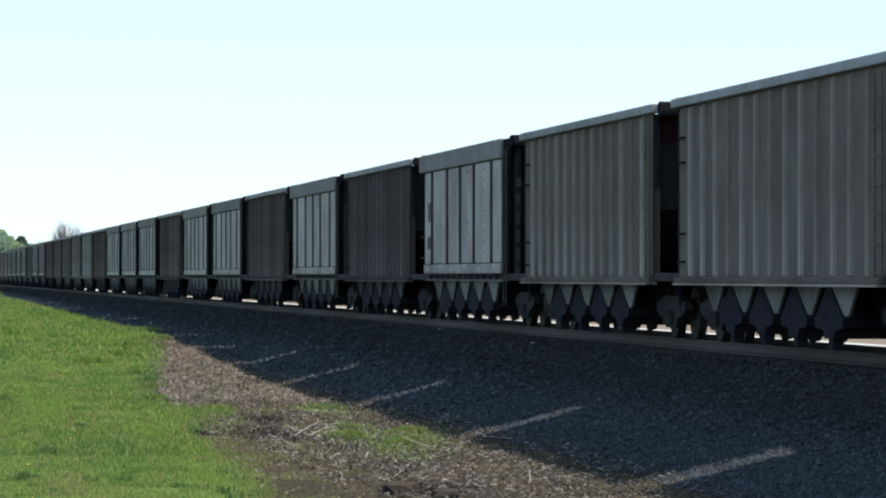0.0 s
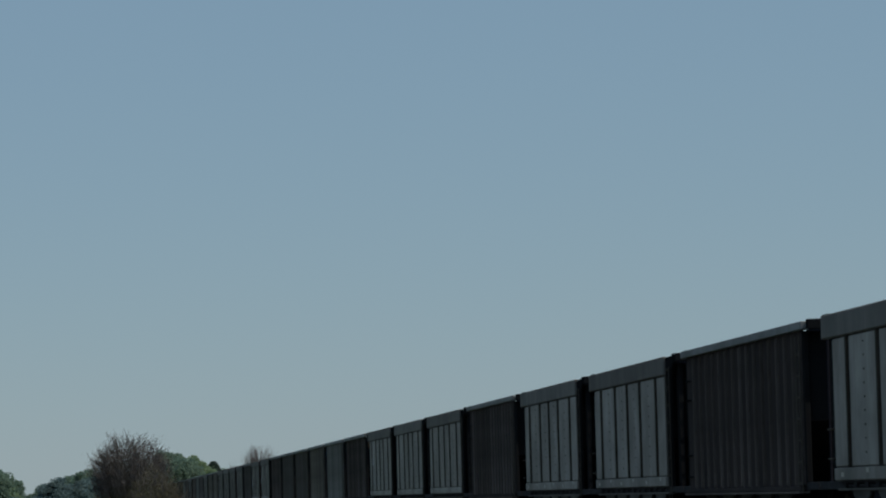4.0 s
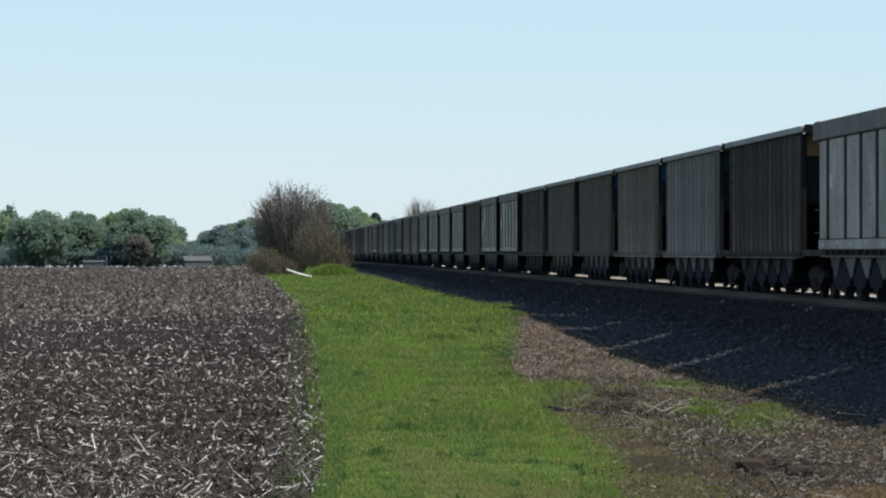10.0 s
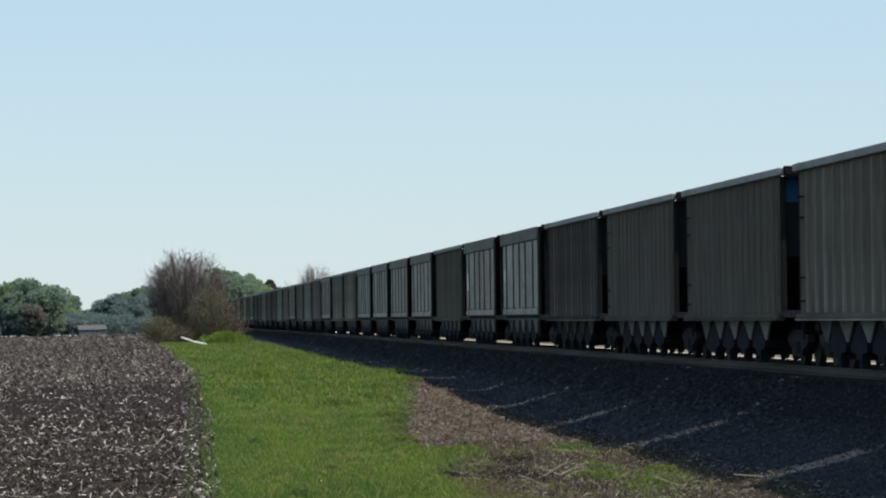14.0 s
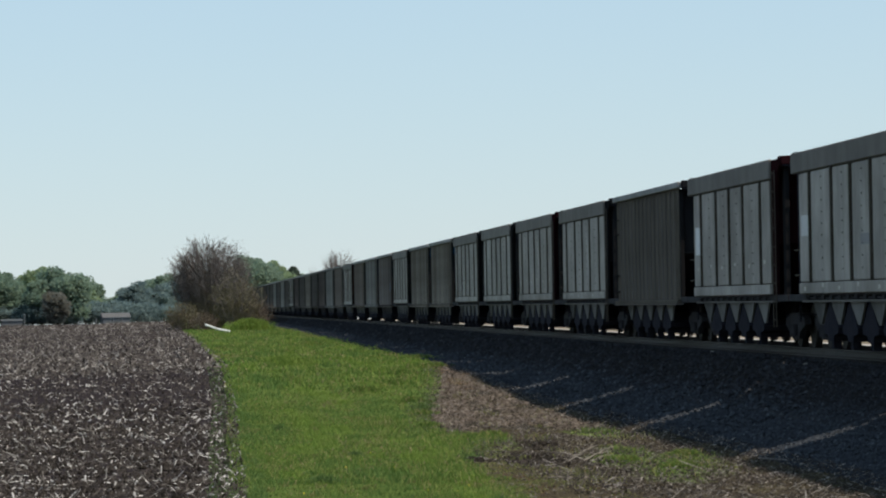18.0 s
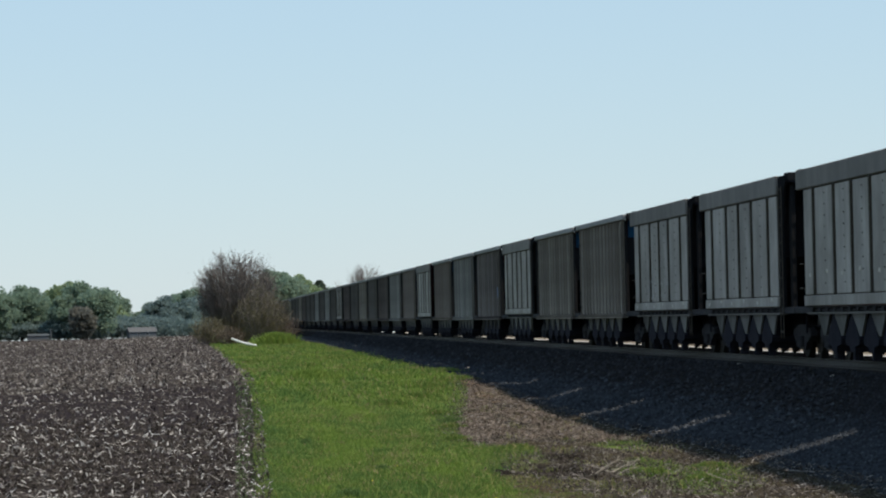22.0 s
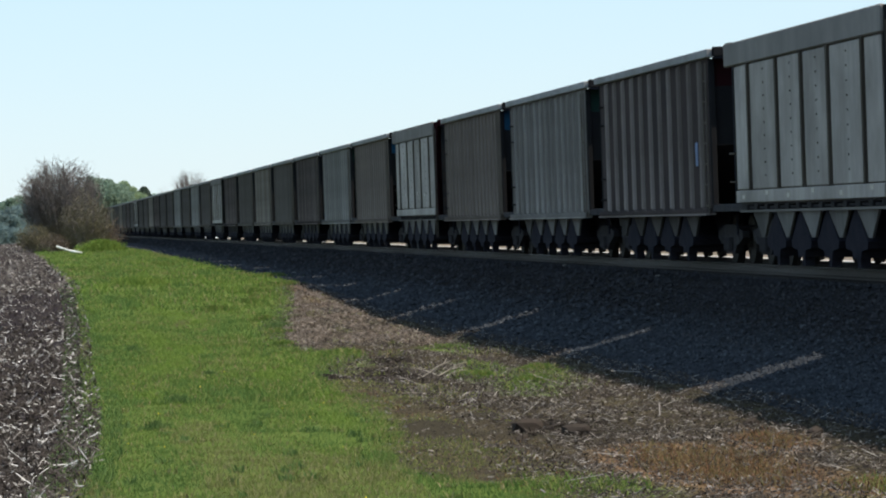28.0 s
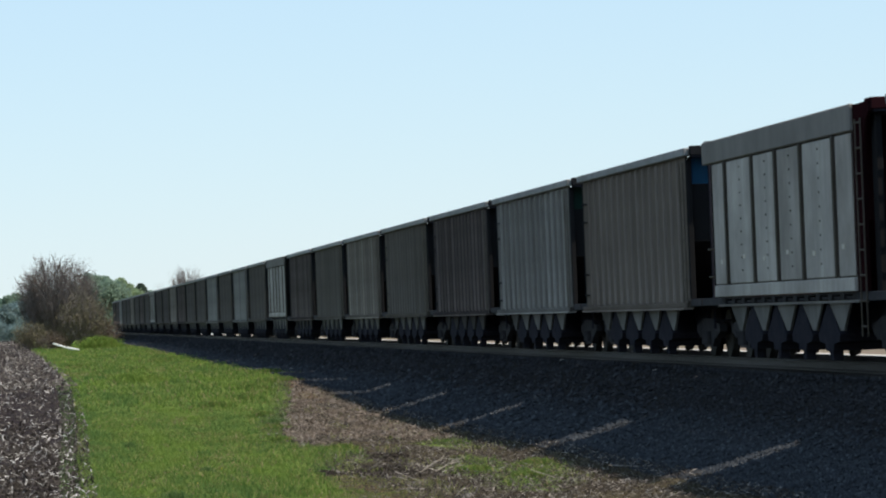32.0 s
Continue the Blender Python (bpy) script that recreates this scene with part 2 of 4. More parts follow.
def raw(name, verts, faces, material, parent=None):
    me = bpy.data.meshes.new(name)
    me.from_pydata(verts, [], faces)
    me.materials.append(material)
    me.update()
    ob = new(name, me)
    ob.parent = parent
    return ob


def box(bm, x0, x1, y0, y1, z0, z1, bevel=0.0):
    g = bmesh.ops.create_cube(bm, size=1.0)
    vs = g["verts"]
    for v in vs:
        v.co = Vector((x0 + (v.co.x + 0.5) * (x1 - x0), y0 + (v.co.y + 0.5) * (y1 - y0), z0 + (v.co.z + 0.5) * (z1 - z0)))
    if bevel:
        es = list({e for v in vs for e in v.link_edges})
        bmesh.ops.bevel(bm, geom=es, offset=bevel, segments=1, affect="EDGES")
    return vs


def boxed(*a, bevel=0.0):
    bm = bmesh.new()
    box(bm, *a, bevel=bevel)
    return bm


def tube(bm, p, q, r0, r1=None, sides=8):
    p, q = Vector(p), Vector(q)
    r1 = r0 if r1 is None else r1
    turn = (q - p).to_track_quat("Z", "Y").to_matrix()
    rings = []
    for c, r in ((p, r0), (q, r1)):
        rings.append([bm.verts.new(c + turn @ Vector((r * math.cos(k * math.tau / sides), r * math.sin(k * math.tau / sides), 0))) for k in range(sides)])
    for k in range(sides):
        j = (k + 1) % sides
        bm.faces.new((rings[0][k], rings[0][j], rings[1][j], rings[1][k]))
    bm.faces.new(rings[0][::-1])
    bm.faces.new(rings[1])


def prism(bm, outline, axis, lo, hi):
    """Push a flat outline from lo to hi along an axis (0: x, 1: y)."""
    def at(a, b, w):
        return Vector((w, a, b)) if axis == 0 else Vector((a, w, b))
    f = [bm.verts.new(at(a, b, lo)) for a, b in outline]
    g = [bm.verts.new(at(a, b, hi)) for a, b in outline]
    k = len(outline)
    bm.faces.new(f)
    bm.faces.new(g[::-1])
    for i in range(k):
        j = (i + 1) % k
        bm.faces.new((f[j], f[i], g[i], g[j]))
    bmesh.ops.recalc_face_normals(bm, faces=bm.faces)


# ---- ground ----
PROFILE = [(-1e5, 0), (8.9, 0.0), (9.4, 0.05), (10.3, 0.27), (11.3, 0.54), (11.9, 0.83), (12.7, 1.475), (15.6, 1.475), (18.9, 1.45), (20.6, 0.7), (22.5, 0.12), (24.0, 0.0), (1e5, 0)]
# the land rises towards the trees, the verge more than the field
RISE = [(0, 0), (95, 0), (110, 0.14), (128, 0.38), (145, 0.56), (210, 0.64), (320, 0.92), (480, 1.0), (5000, 1.0)]
FIELD_EDGE = [(0, -0.4), (30, 0.0), (37, 0.19), (42, 0.39), (50, 0.74), (62, 1.02), (83, 1.26), (106, 1.62), (138, 1.95), (166, 2.0), (200, 1.95), (270, 1.68), (310, 1.35), (1500, 1.0)]
GRASS_EDGE = [(0, 5.4), (36, 5.4), (41, 4.92), (43.5, 4.1), (47.5, 4.3), (55, 4.95), (65, 5.05), (71, 5.2), (78, 6.2), (81, 6.75), (85, 6.3), (89, 5.85), (95, 6.1), (103, 6.5), (113, 7.45), (131, 8.75), (150, 9.7), (185, 10.0), (226, 10.1), (330, 9.5), (1500, 9.6)]
# centre x, y and half widths of patches
GREEN_PATCHES = [(8.35, 66.5, 0.55, 3.6), (8.95, 69.5, 0.4, 2.6), (7.75, 63, 0.45, 2.4), (7.7, 69, 0.5, 3.2), (8.3, 73.5, 0.4, 2.6), (8.8, 83.5, 0.5, 3.0), (6.2, 80, 0.6, 4.2), (5.6, 76, 0.5, 3.0), (5.4, 40, 1.0, 1.6), (8.2, 38, 0.7, 1.4)]
DRY_PATCHES = [(7.2, 42.5, 1.0, 4.6), (8.6, 46.5, 0.45, 1.8), (8.2, 38.2, 0.8, 1.3), (9.5, 137, 0.65, 10), (8.7, 122, 0.3, 5)]
MUD_PATCHES = [(5.3, 52.5, 0.5, 2.4), (6.1, 55.0, 0.35, 1.2), (6.3, 70.5, 0.75, 5.0), (5.4, 71.5, 0.4, 2.6), (7.0, 77.0, 0.5, 3.0), (6.8, 51.5, 0.8, 2.2)]


def interp(table, v):
    return np.interp(v, [a for a, _ in table], [b for _, b in table])


def sides(d, soft):
    return np.clip(0.5 + d / soft, 0, 1)


def lump(x, y, s, seed=0.0):
    return noise.noise(Vector((x * s, y * s, seed)))


def ground_height(x, y):
    return float(base_heights(np.array(x), np.array(y))) + (bumps(x, y) if x < 12.6 else 0.0)


def bumps(x, y):
    verge = 0.06 * lump(x * 0.8, y * 0.22, 1.0, 13.0) * min(max((y - 55) / 40, 0), 1) * min(max(x - 1.5, 0), max(10.5 - x, 0), 1)
    return verge + 0.05 * lump(x, y, 0.25) + 0.03 * lump(x, y, 1.1, 3.0) + 0.02 * lump(x, y, 3.7, 7.0)


def base_heights(x, y):
    """The same for arrays, without the small unevenness."""
    # past the field's crest the land falls away a little
    land = np.minimum(np.interp(x, [-12, 1], [0.4, 1.0]) * interp(RISE, y), 2.75 - 0.0034 * np.maximum(y, 0))
    bank = interp(PROFILE, x)
    return np.where(bank > 0, np.maximum(land, bank), land)


def make_ground():
    xs = sorted({*np.round(np.arange(-6, 17.01, 0.14), 3), *np.round(-6 - np.geomspace(0.3, 3000, 45), 2), *np.round(17 + np.geomspace(0.3, 3000, 45), 2)})
    ys = sorted({*np.round(np.geomspace(26, 620, 330), 2), *np.round(np.linspace(-400, 24, 12), 1), *np.round(np.geomspace(640, 4500, 24), 1)})
    xs, ys = np.array(xs, float), np.array(ys, float)
    gx, gy = np.meshgrid(xs, ys)
    gz = base_heights(gx, gy)
    near = (np.abs(gx) < 18) & (gy > 24) & (gy < 400)
    rough = np.zeros_like(gz)
    for i, j in zip(*np.nonzero(near)):
        x, y = gx[i, j], gy[i, j]
        rough[i, j] = bumps(x, y)
    flat = (gx > 12.6) & (gx < 19.2)
    gz = gz + np.where(flat, 0, rough)
    k = len(xs)
    verts = np.stack([gx, gy, gz], -1).reshape(-1, 3)
    faces = [(i * k + j, i * k + j + 1, (i + 1) * k + j + 1, (i + 1) * k + j) for i in range(len(ys) - 1) for j in range(k - 1)]
    ob = raw("ground", [tuple(v) for v in verts], faces, ground_material())
    X, Y = verts[:, 0], verts[:, 1]
    fe, ge = interp(FIELD_EDGE, Y), interp(GRASS_EDGE, Y)
    covers = {"field": sides(fe - X, 0.5), "grass": np.minimum(sides(X - fe, 0.5), sides(ge - X, 1.4)), "ballast": np.minimum(sides(X - 9.9, 1.6), sides(15.9 - X, 0.5)), "upslope": sides(X - 11.75, 0.9), "dry": np.zeros_like(X), "mud": np.zeros_like(X), "shoulder": np.minimum(sides(X - 15.9, 0.5), sides(19.2 - X, 1.0)), "beyond": sides(X - 19.2, 1.0)}
    for x, y, a, b in GREEN_PATCHES:
        covers["grass"] = np.maximum(covers["grass"], np.clip(1.15 - np.hypot((X - x) / a, (Y - y) / b) * 0.6, 0, 1))
    for x, y, a, b in DRY_PATCHES:
        covers["dry"] = np.maximum(covers["dry"], np.clip(1.1 - np.hypot((X - x) / a, (Y - y) / b) * 0.6, 0, 1))
    for x, y, a, b in MUD_PATCHES:
        covers["mud"] = np.maximum(covers["mud"], np.clip(1.1 - np.hypot((X - x) / a, (Y - y) / b) * 0.6, 0, 1))
    for key, val in covers.items():
        at = ob.data.attributes.new(key, "FLOAT", "POINT")
        at.data.foreach_set("value", val.astype(np.float32))
    for p in ob.data.polygons:
        p.use_smooth = True
    return tagged(ob, "flat field, grass verge and gravel embankment beside a railway", "ground", kind="structure")


ground = make_ground()


# ---- track ----
def make_track():
    track = tagged(new("railway_track"), "rusty steel rails on dark wooden sleepers in gravel", "railway track", kind="structure")
    for side in (-1, 1):
        x = TRACK_X + side * 0.755
        prof = [(-0.075, 0), (0.075, 0), (0.075, 0.02), (0.012, 0.045), (0.012, 0.13), (0.036, 0.14), (0.036, 0.17), (-0.036, 0.17), (-0.036, 0.14), (-0.012, 0.13), (-0.012, 0.045), (-0.075, 0.02)]
        bm = bmesh.new()
        prism(bm, [(x + a, RAIL_Z - 0.17 + b) for a, b in prof], 1, -200, 1500)
        rail = part("rail", bm, [RAIL_SIDE, RAIL_HEAD], track)
        for p in rail.data.polygons:
            if p.normal.z > 0.9 and p.center.z > RAIL_Z - 0.01:
                p.material_index = 1
    tie = None
    rest = []
    for k in range(-120, 900):
        y = 40 + k * 0.50
        if 0 <= k < 300:
            if tie is None:
                bm = boxed(-1.3, 1.3, -0.115, 0.115, -0.16, 0.0, bevel=0.012)
                tie = part("sleeper", bm, TIE_WOOD, track)
                tie.matrix_basis = pose(TRACK_X, y, RAIL_Z - 0.172)
            else:
                share("sleeper", tie, track, pose(TRACK_X + 0.03 * lump(y, 0, 3.0), y, RAIL_Z - 0.172))
        else:
            rest.append(y)
    v, f = [], []
    for y in rest:
        i = len(v)
        v += [(TRACK_X + a, y + b, RAIL_Z - c) for a in (-1.3, 1.3) for b in (-0.115, 0.115) for c in (0.33, 0.172)]
        f += [(i + p, i + q, i + r, i + t) for p, q, r, t in ((0, 1, 3, 2), (4, 6, 7, 5), (0, 4, 5, 1), (2, 3, 7, 6), (1, 5, 7, 3))]
    tagged(raw("far_sleepers", v, f, TIE_WOOD, track), kind="stuff")
    return track


railway_track = make_track()

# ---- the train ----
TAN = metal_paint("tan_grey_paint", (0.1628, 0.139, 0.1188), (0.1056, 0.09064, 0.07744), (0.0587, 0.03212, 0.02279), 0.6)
# rib paints lighter than their walls: sky light on the ribs is painted in
TAN_RIB = metal_paint("skylit_tan_rib", (0.363, 0.319, 0.275), (0.198, 0.1727, 0.1463), (0.1441, 0.08349, 0.05929), 0.55, spread=0.6)
GREY = metal_paint("dull_grey_paint", (0.1463, 0.128, 0.1074), (0.102, 0.089, 0.07505), (0.1051, 0.063, 0.0455), 0.65)
GREY_RIB = metal_paint("dull_grey_rib", (0.166, 0.15, 0.138), (0.113, 0.1, 0.0919), (0.0937, 0.058, 0.044), 0.6, spread=0.7)
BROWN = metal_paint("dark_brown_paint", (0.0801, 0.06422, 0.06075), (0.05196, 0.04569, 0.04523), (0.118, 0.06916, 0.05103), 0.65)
BROWN_RIB = metal_paint("skylit_rusty_rib", (0.211, 0.173, 0.1559), (0.1098, 0.09363, 0.08663), (0.2398, 0.1313, 0.08663), 0.65, spread=0.55)
IRON_RIB = metal_paint("skylit_iron_rib", (0.3126, 0.2739, 0.2572), (0.183, 0.1563, 0.1422), (0.2089, 0.122, 0.08577), 0.6, spread=0.6)
WARM = metal_paint("brown_grey_paint", (0.1681, 0.1411, 0.1201), (0.1189, 0.0996, 0.08439), (0.0943, 0.0581, 0.04176), 0.65)
WARM_RIB = metal_paint("brown_grey_rib", (0.2705, 0.2285, 0.2006), (0.1823, 0.1523, 0.1342), (0.1294, 0.07854, 0.05879), 0.6, spread=0.75)
POCKET = metal_paint("dusty_slope_paint", (0.2068, 0.1989, 0.1874), (0.1056, 0.1012, 0.09504), (0.1056, 0.0792, 0.0616), 0.6)
POCKET_DARK = metal_paint("grimy_slope_paint", (0.095, 0.088, 0.083), (0.055, 0.052, 0.05), (0.07, 0.05, 0.04), 0.7)
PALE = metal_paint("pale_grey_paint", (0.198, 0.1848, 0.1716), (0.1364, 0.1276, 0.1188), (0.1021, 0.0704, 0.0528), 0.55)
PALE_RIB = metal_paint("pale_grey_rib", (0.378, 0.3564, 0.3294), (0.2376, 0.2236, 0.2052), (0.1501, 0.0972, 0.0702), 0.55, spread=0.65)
ALU = metal_paint("dull_aluminium", (0.44, 0.405, 0.37), (0.25, 0.23, 0.21), (0.24, 0.17, 0.12), 0.55, 0.1, 0.75)
ALU_TOP = metal_paint("grimy_top_plate", (0.2475, 0.2295, 0.2115), (0.171, 0.1602, 0.1485), (0.1773, 0.1296, 0.1017), 0.6, 0.1, 0.5)
# darker than the panels, for posts, panel surrounds and rivets
ALU_EDGE = metal_paint("dark_aluminium_post", (0.0996, 0.0864, 0.072), (0.0684, 0.0576, 0.0468), (0.106, 0.0624, 0.0384), 0.6, 0.1)
BLACK = metal_paint("black_end_paint", (0.0182, 0.0182, 0.0203), (0.0252, 0.02492, 0.0252), (0.0308, 0.0266, 0.0238), 0.85)
# near-black: the shade under and between the cars is put into this colour
PITCH_BLACK = rough_mat("shade_black", (0.0189, 0.01917, 0.0264), (0.03402, 0.03259, 0.0408), 4, 0.95, 0.2, gloss=0.02)
RED = metal_paint("maroon_end_paint", (0.026, 0.0085, 0.0105), (0.016, 0.0085, 0.0095), (0.034, 0.021, 0.018), 0.6)
BLUE = metal_paint("blue_end_paint", (0.022, 0.085, 0.165), (0.028, 0.06, 0.105), (0.072, 0.06, 0.054), 0.6)
GREEN = metal_paint("green_end_paint", (0.018, 0.045, 0.038), (0.02, 0.034, 0.03), (0.05, 0.04, 0.03), 0.6)
OCHRE = metal_paint("ochre_end_paint", (0.17, 0.105, 0.05), (0.10, 0.068, 0.037), (0.09, 0.06, 0.04), 0.6)
REFLECT = rough_mat("reflector_tape", (0.44, 0.39, 0.32), (0.34, 0.29, 0.23), 8, 0.35, 0.05)
TOP = metal_paint("scoured_top_rail", (0.297, 0.297, 0.297), (0.198, 0.194, 0.187), (0.132, 0.099, 0.077), 0.5, 0.2)


def make_bogie(car, y):
    bogie = new("bogie")
    bogie.parent = car
    bogie.matrix_basis = pose(0, y, 0)
    for sx in (-1, 1):
        bm = bmesh.new()
        out = [(-1.28, 0.50), (-1.28, 0.62), (-0.95, 0.66), (-0.5, 0.74), (0.5, 0.74), (0.95, 0.66), (1.28, 0.62), (1.28, 0.50), (0.95, 0.40), (0.62, 0.36), (0.42, 0.20), (-0.42, 0.20), (-0.62, 0.36), (-0.95, 0.40)]
        prism(bm, out, 0, sx * 1.0 - 0.07, sx * 1.0 + 0.07)
        part("side_frame", bm, STEEL_DARK, bogie)
        bm = bmesh.new()
        for dy in (-0.2, 0.0, 0.2):
            tube(bm, (sx * 1.09, dy, 0.26), (sx * 1.09, dy, 0.5), 0.075, sides=8)
        part("spring", bm, STEEL_DARK, bogie)
    part("bolster", boxed(-1.05, 1.05, -0.2, 0.2, 0.48, 0.72, bevel=0.03), STEEL_DARK, bogie)
    for dy in (-0.89, 0.89):
        bm = bmesh.new()
        tube(bm, (-1.08, dy, 0.457), (1.08, dy, 0.457), 0.085, sides=10)
        part("axle", bm, STEEL_DARK, bogie)
        for sx in (-1, 1):
            bm = bmesh.new()
            tube(bm, (sx * 0.70, 0, 0), (sx * 0.735, 0, 0), 0.485, sides=24)
            tube(bm, (sx * 0.735, 0, 0), (sx * 0.83, 0, 0), 0.457, 0.445, sides=24)
            tube(bm, (sx * 0.83, 0, 0), (sx * 0.90, 0, 0), 0.14, 0.11, sides=12)
            for k in range(3):
                a = k * math.tau / 3
                tube(bm, (sx * 0.832, 0.3 * math.cos(a), 0.3 * math.sin(a)), (sx * 0.842, 0.3 * math.cos(a), 0.3 * math.sin(a)), 0.03, sides=6)
            w = part("wheel", bm, WHEEL_STEEL, bogie)
            w.matrix_parent_inverse = pose(0, dy, 0.457)
    return bogie


def ladder(car, x, y, z0, z1, material):
    bm = bmesh.new()
    for dx in (-0.2, 0.2):
        tube(bm, (x + dx, y, z0), (x + dx, y, z1), 0.022, sides=6)
    z = z0 + 0.15
    while z < z1:
        tube(bm, (x - 0.2, y, z), (x + 0.2, y, z), 0.016, sides=5)
        z += 0.38
    return part("ladder", bm, material, car)


def side_ladder(car, x, y, z0, z1, material):
    bm = bmesh.new()
    for dy in (-0.2, 0.2):
        tube(bm, (x, y + dy, z0), (x, y + dy, z1), 0.015, sides=6)
    z = z0 + 0.15
    while z < z1:
        tube(bm, (x, y - 0.2, z), (x, y + 0.2, z), 0.016, sides=5)
        z += 0.38
    return part("ladder", bm, material, car)


def underframe(car, half, pocket=None):
    """Centre sill, end platforms, couplers, hopper pockets, bogies: alike on both kinds."""
    part("centre_sill", boxed(-0.28, 0.28, -7.4, 7.4, 0.68, 1.02), STEEL_DARK, car)
    for k in range(5):
        y = (k - 2) * 2.2
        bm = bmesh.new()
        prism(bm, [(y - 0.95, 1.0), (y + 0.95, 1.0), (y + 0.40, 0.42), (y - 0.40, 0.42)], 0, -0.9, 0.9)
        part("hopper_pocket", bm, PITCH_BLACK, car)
        for sx in (-1, 1):
            bm = bmesh.new()
            o = [(y - 0.80, 0.99), (y + 0.80, 0.99), (y + 0.72, 0.91), (y + 0.12, 0.53), (y - 0.12, 0.53), (y - 0.72, 0.91)]
            # the sheet leans in towards the gate at its foot
            f = [bm.verts.new((sx * (1.44 + 0.06 * (b - 0.47)), a, b)) for a, b in o]
            g = [bm.verts.new((sx * (1.40 + 0.06 * (b - 0.47)), a, b)) for a, b in o]
            bm.faces.new(f)
            bm.faces.new(g[::-1])
            for i in range(len(o)):
                j = (i + 1) % len(o)
                bm.faces.new((f[j], f[i], g[i], g[j]))
            bmesh.ops.recalc_face_normals(bm, faces=bm.faces)
            part("slope_sheet", bm, pocket or POCKET, car, "dark grimy hopper slope sheet" if pocket else "pale grey hopper slope sheet")
        if k < 4:
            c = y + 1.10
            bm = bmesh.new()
            # door plates also fill in the dark shaded openings between the slope sheets
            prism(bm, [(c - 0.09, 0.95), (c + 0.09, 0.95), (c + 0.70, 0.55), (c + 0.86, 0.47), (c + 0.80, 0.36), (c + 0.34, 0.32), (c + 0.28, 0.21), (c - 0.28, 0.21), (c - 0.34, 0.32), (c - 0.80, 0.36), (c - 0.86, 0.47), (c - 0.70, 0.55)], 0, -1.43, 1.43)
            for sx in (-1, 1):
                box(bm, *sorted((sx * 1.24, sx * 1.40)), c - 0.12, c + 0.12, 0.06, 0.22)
            part("hopper_door", bm, PITCH_BLACK, car, "near-black hopper door")
    for e in (-1, 1):
        # platforms made overlong to block sun from leaking down the car gap
        a, b = sorted((e * (half - 0.48), e * 8.03))
        part("end_platform", boxed(-1.5, 1.5, a, b, 0.98, 1.12, bevel=0.01), STEEL_DARK, car)
        bm = bmesh.new()
        a, b = sorted((e * 7.4, e * 7.9))
        box(bm, -0.12, 0.12, a, b, 0.72, 0.98, 0.02)
        a, b = sorted((e * 7.85, e * 8.07))
        box(bm, -0.17, 0.17, a, b, 0.68, 1.0, 0.04)
        part("coupler", bm, STEEL_DARK, car)
        bm = bmesh.new()
        tube(bm, (0.35, e * 7.4, 0.8), (0.30, e * 7.75, 0.5), 0.03, sides=6)
        tube(bm, (0.30, e * 7.75, 0.5), (0.2, e * 8.05, 0.45), 0.03, sides=6)
        part("brake_hose", bm, STEEL_DARK, car)
        make_bogie(car, e * 6.17)


def grab_irons(car, x, y, heights, material):
    """Short rungs bolted to the side near its far corner."""
    bm = bmesh.new()
    tube(bm, (x - 0.07, -0.2, 0), (x - 0.07, 0.2, 0), 0.018, sides=5)
    for dy in (-0.2, 0.2):
        tube(bm, (x, dy, 0), (x - 0.08, dy, 0), 0.018, sides=5)
    like = part("grab_iron", bm, material, car)
    like.matrix_basis = pose(0, y, heights[0])
    for z in heights[1:]:
        share("grab_iron", like, car, pose(0, y, z))


def end_cage(car, e, half, wall, band, post):
    """End wall with its slope sheet, corner posts, ladder and cap."""
    wide = half > 6.5
    bm = bmesh.new()
    y = e * (half + 0.08 if wide else half - 0.06)
    prism(bm, [(y, 3.28), (y, 2.2), (e * (half - 1.9), 1.05), (e * (half - 2.0), 1.05), (y - e * 0.07, 2.2), (y - e * 0.07, 3.28)], 0, -1.42, 1.42)
    part("end_wall", bm, wall, car)
    a, b = sorted((y - e * 0.07, y))
    part("end_band", boxed(-1.42, 1.42, a, b, 3.285, 3.79), band, car)
    w = 1.52 if wide else 1.40
    out = 7.06 if wide else 7.2
    for sx in (-1, 1):
        a, b = sorted((sx * (w - 0.10), sx * w))
        c, d = sorted((e * (out - (0.13 if wide else 0.33)), e * out))
        part("corner_post", boxed(a, b, c, d, 1.12, 3.78, bevel=0.01), post, car)
    a, b = sorted((e * (7.27 if wide else 6.9), e * 7.38))
    part("end_cap", boxed(-1.5, 1.5, a, b, 3.80, 3.985, bevel=0.02), wall, car)
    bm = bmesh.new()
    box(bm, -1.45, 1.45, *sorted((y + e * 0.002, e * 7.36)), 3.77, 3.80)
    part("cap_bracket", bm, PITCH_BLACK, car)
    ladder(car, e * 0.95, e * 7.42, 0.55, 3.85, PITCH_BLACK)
    side_ladder(car, e * 1.57, e * 6.72, 0.95 if wide else 0.45, 3.7, GREY if wide else ALU_EDGE)
    bm = bmesh.new()
    for k in range(3):
        x = -0.6 + 0.6 * k
        box(bm, x - 0.06, x + 0.06, *sorted((y, y + e * 0.10)), 2.2, 3.27)
    part("end_rib", bm, wall, car)


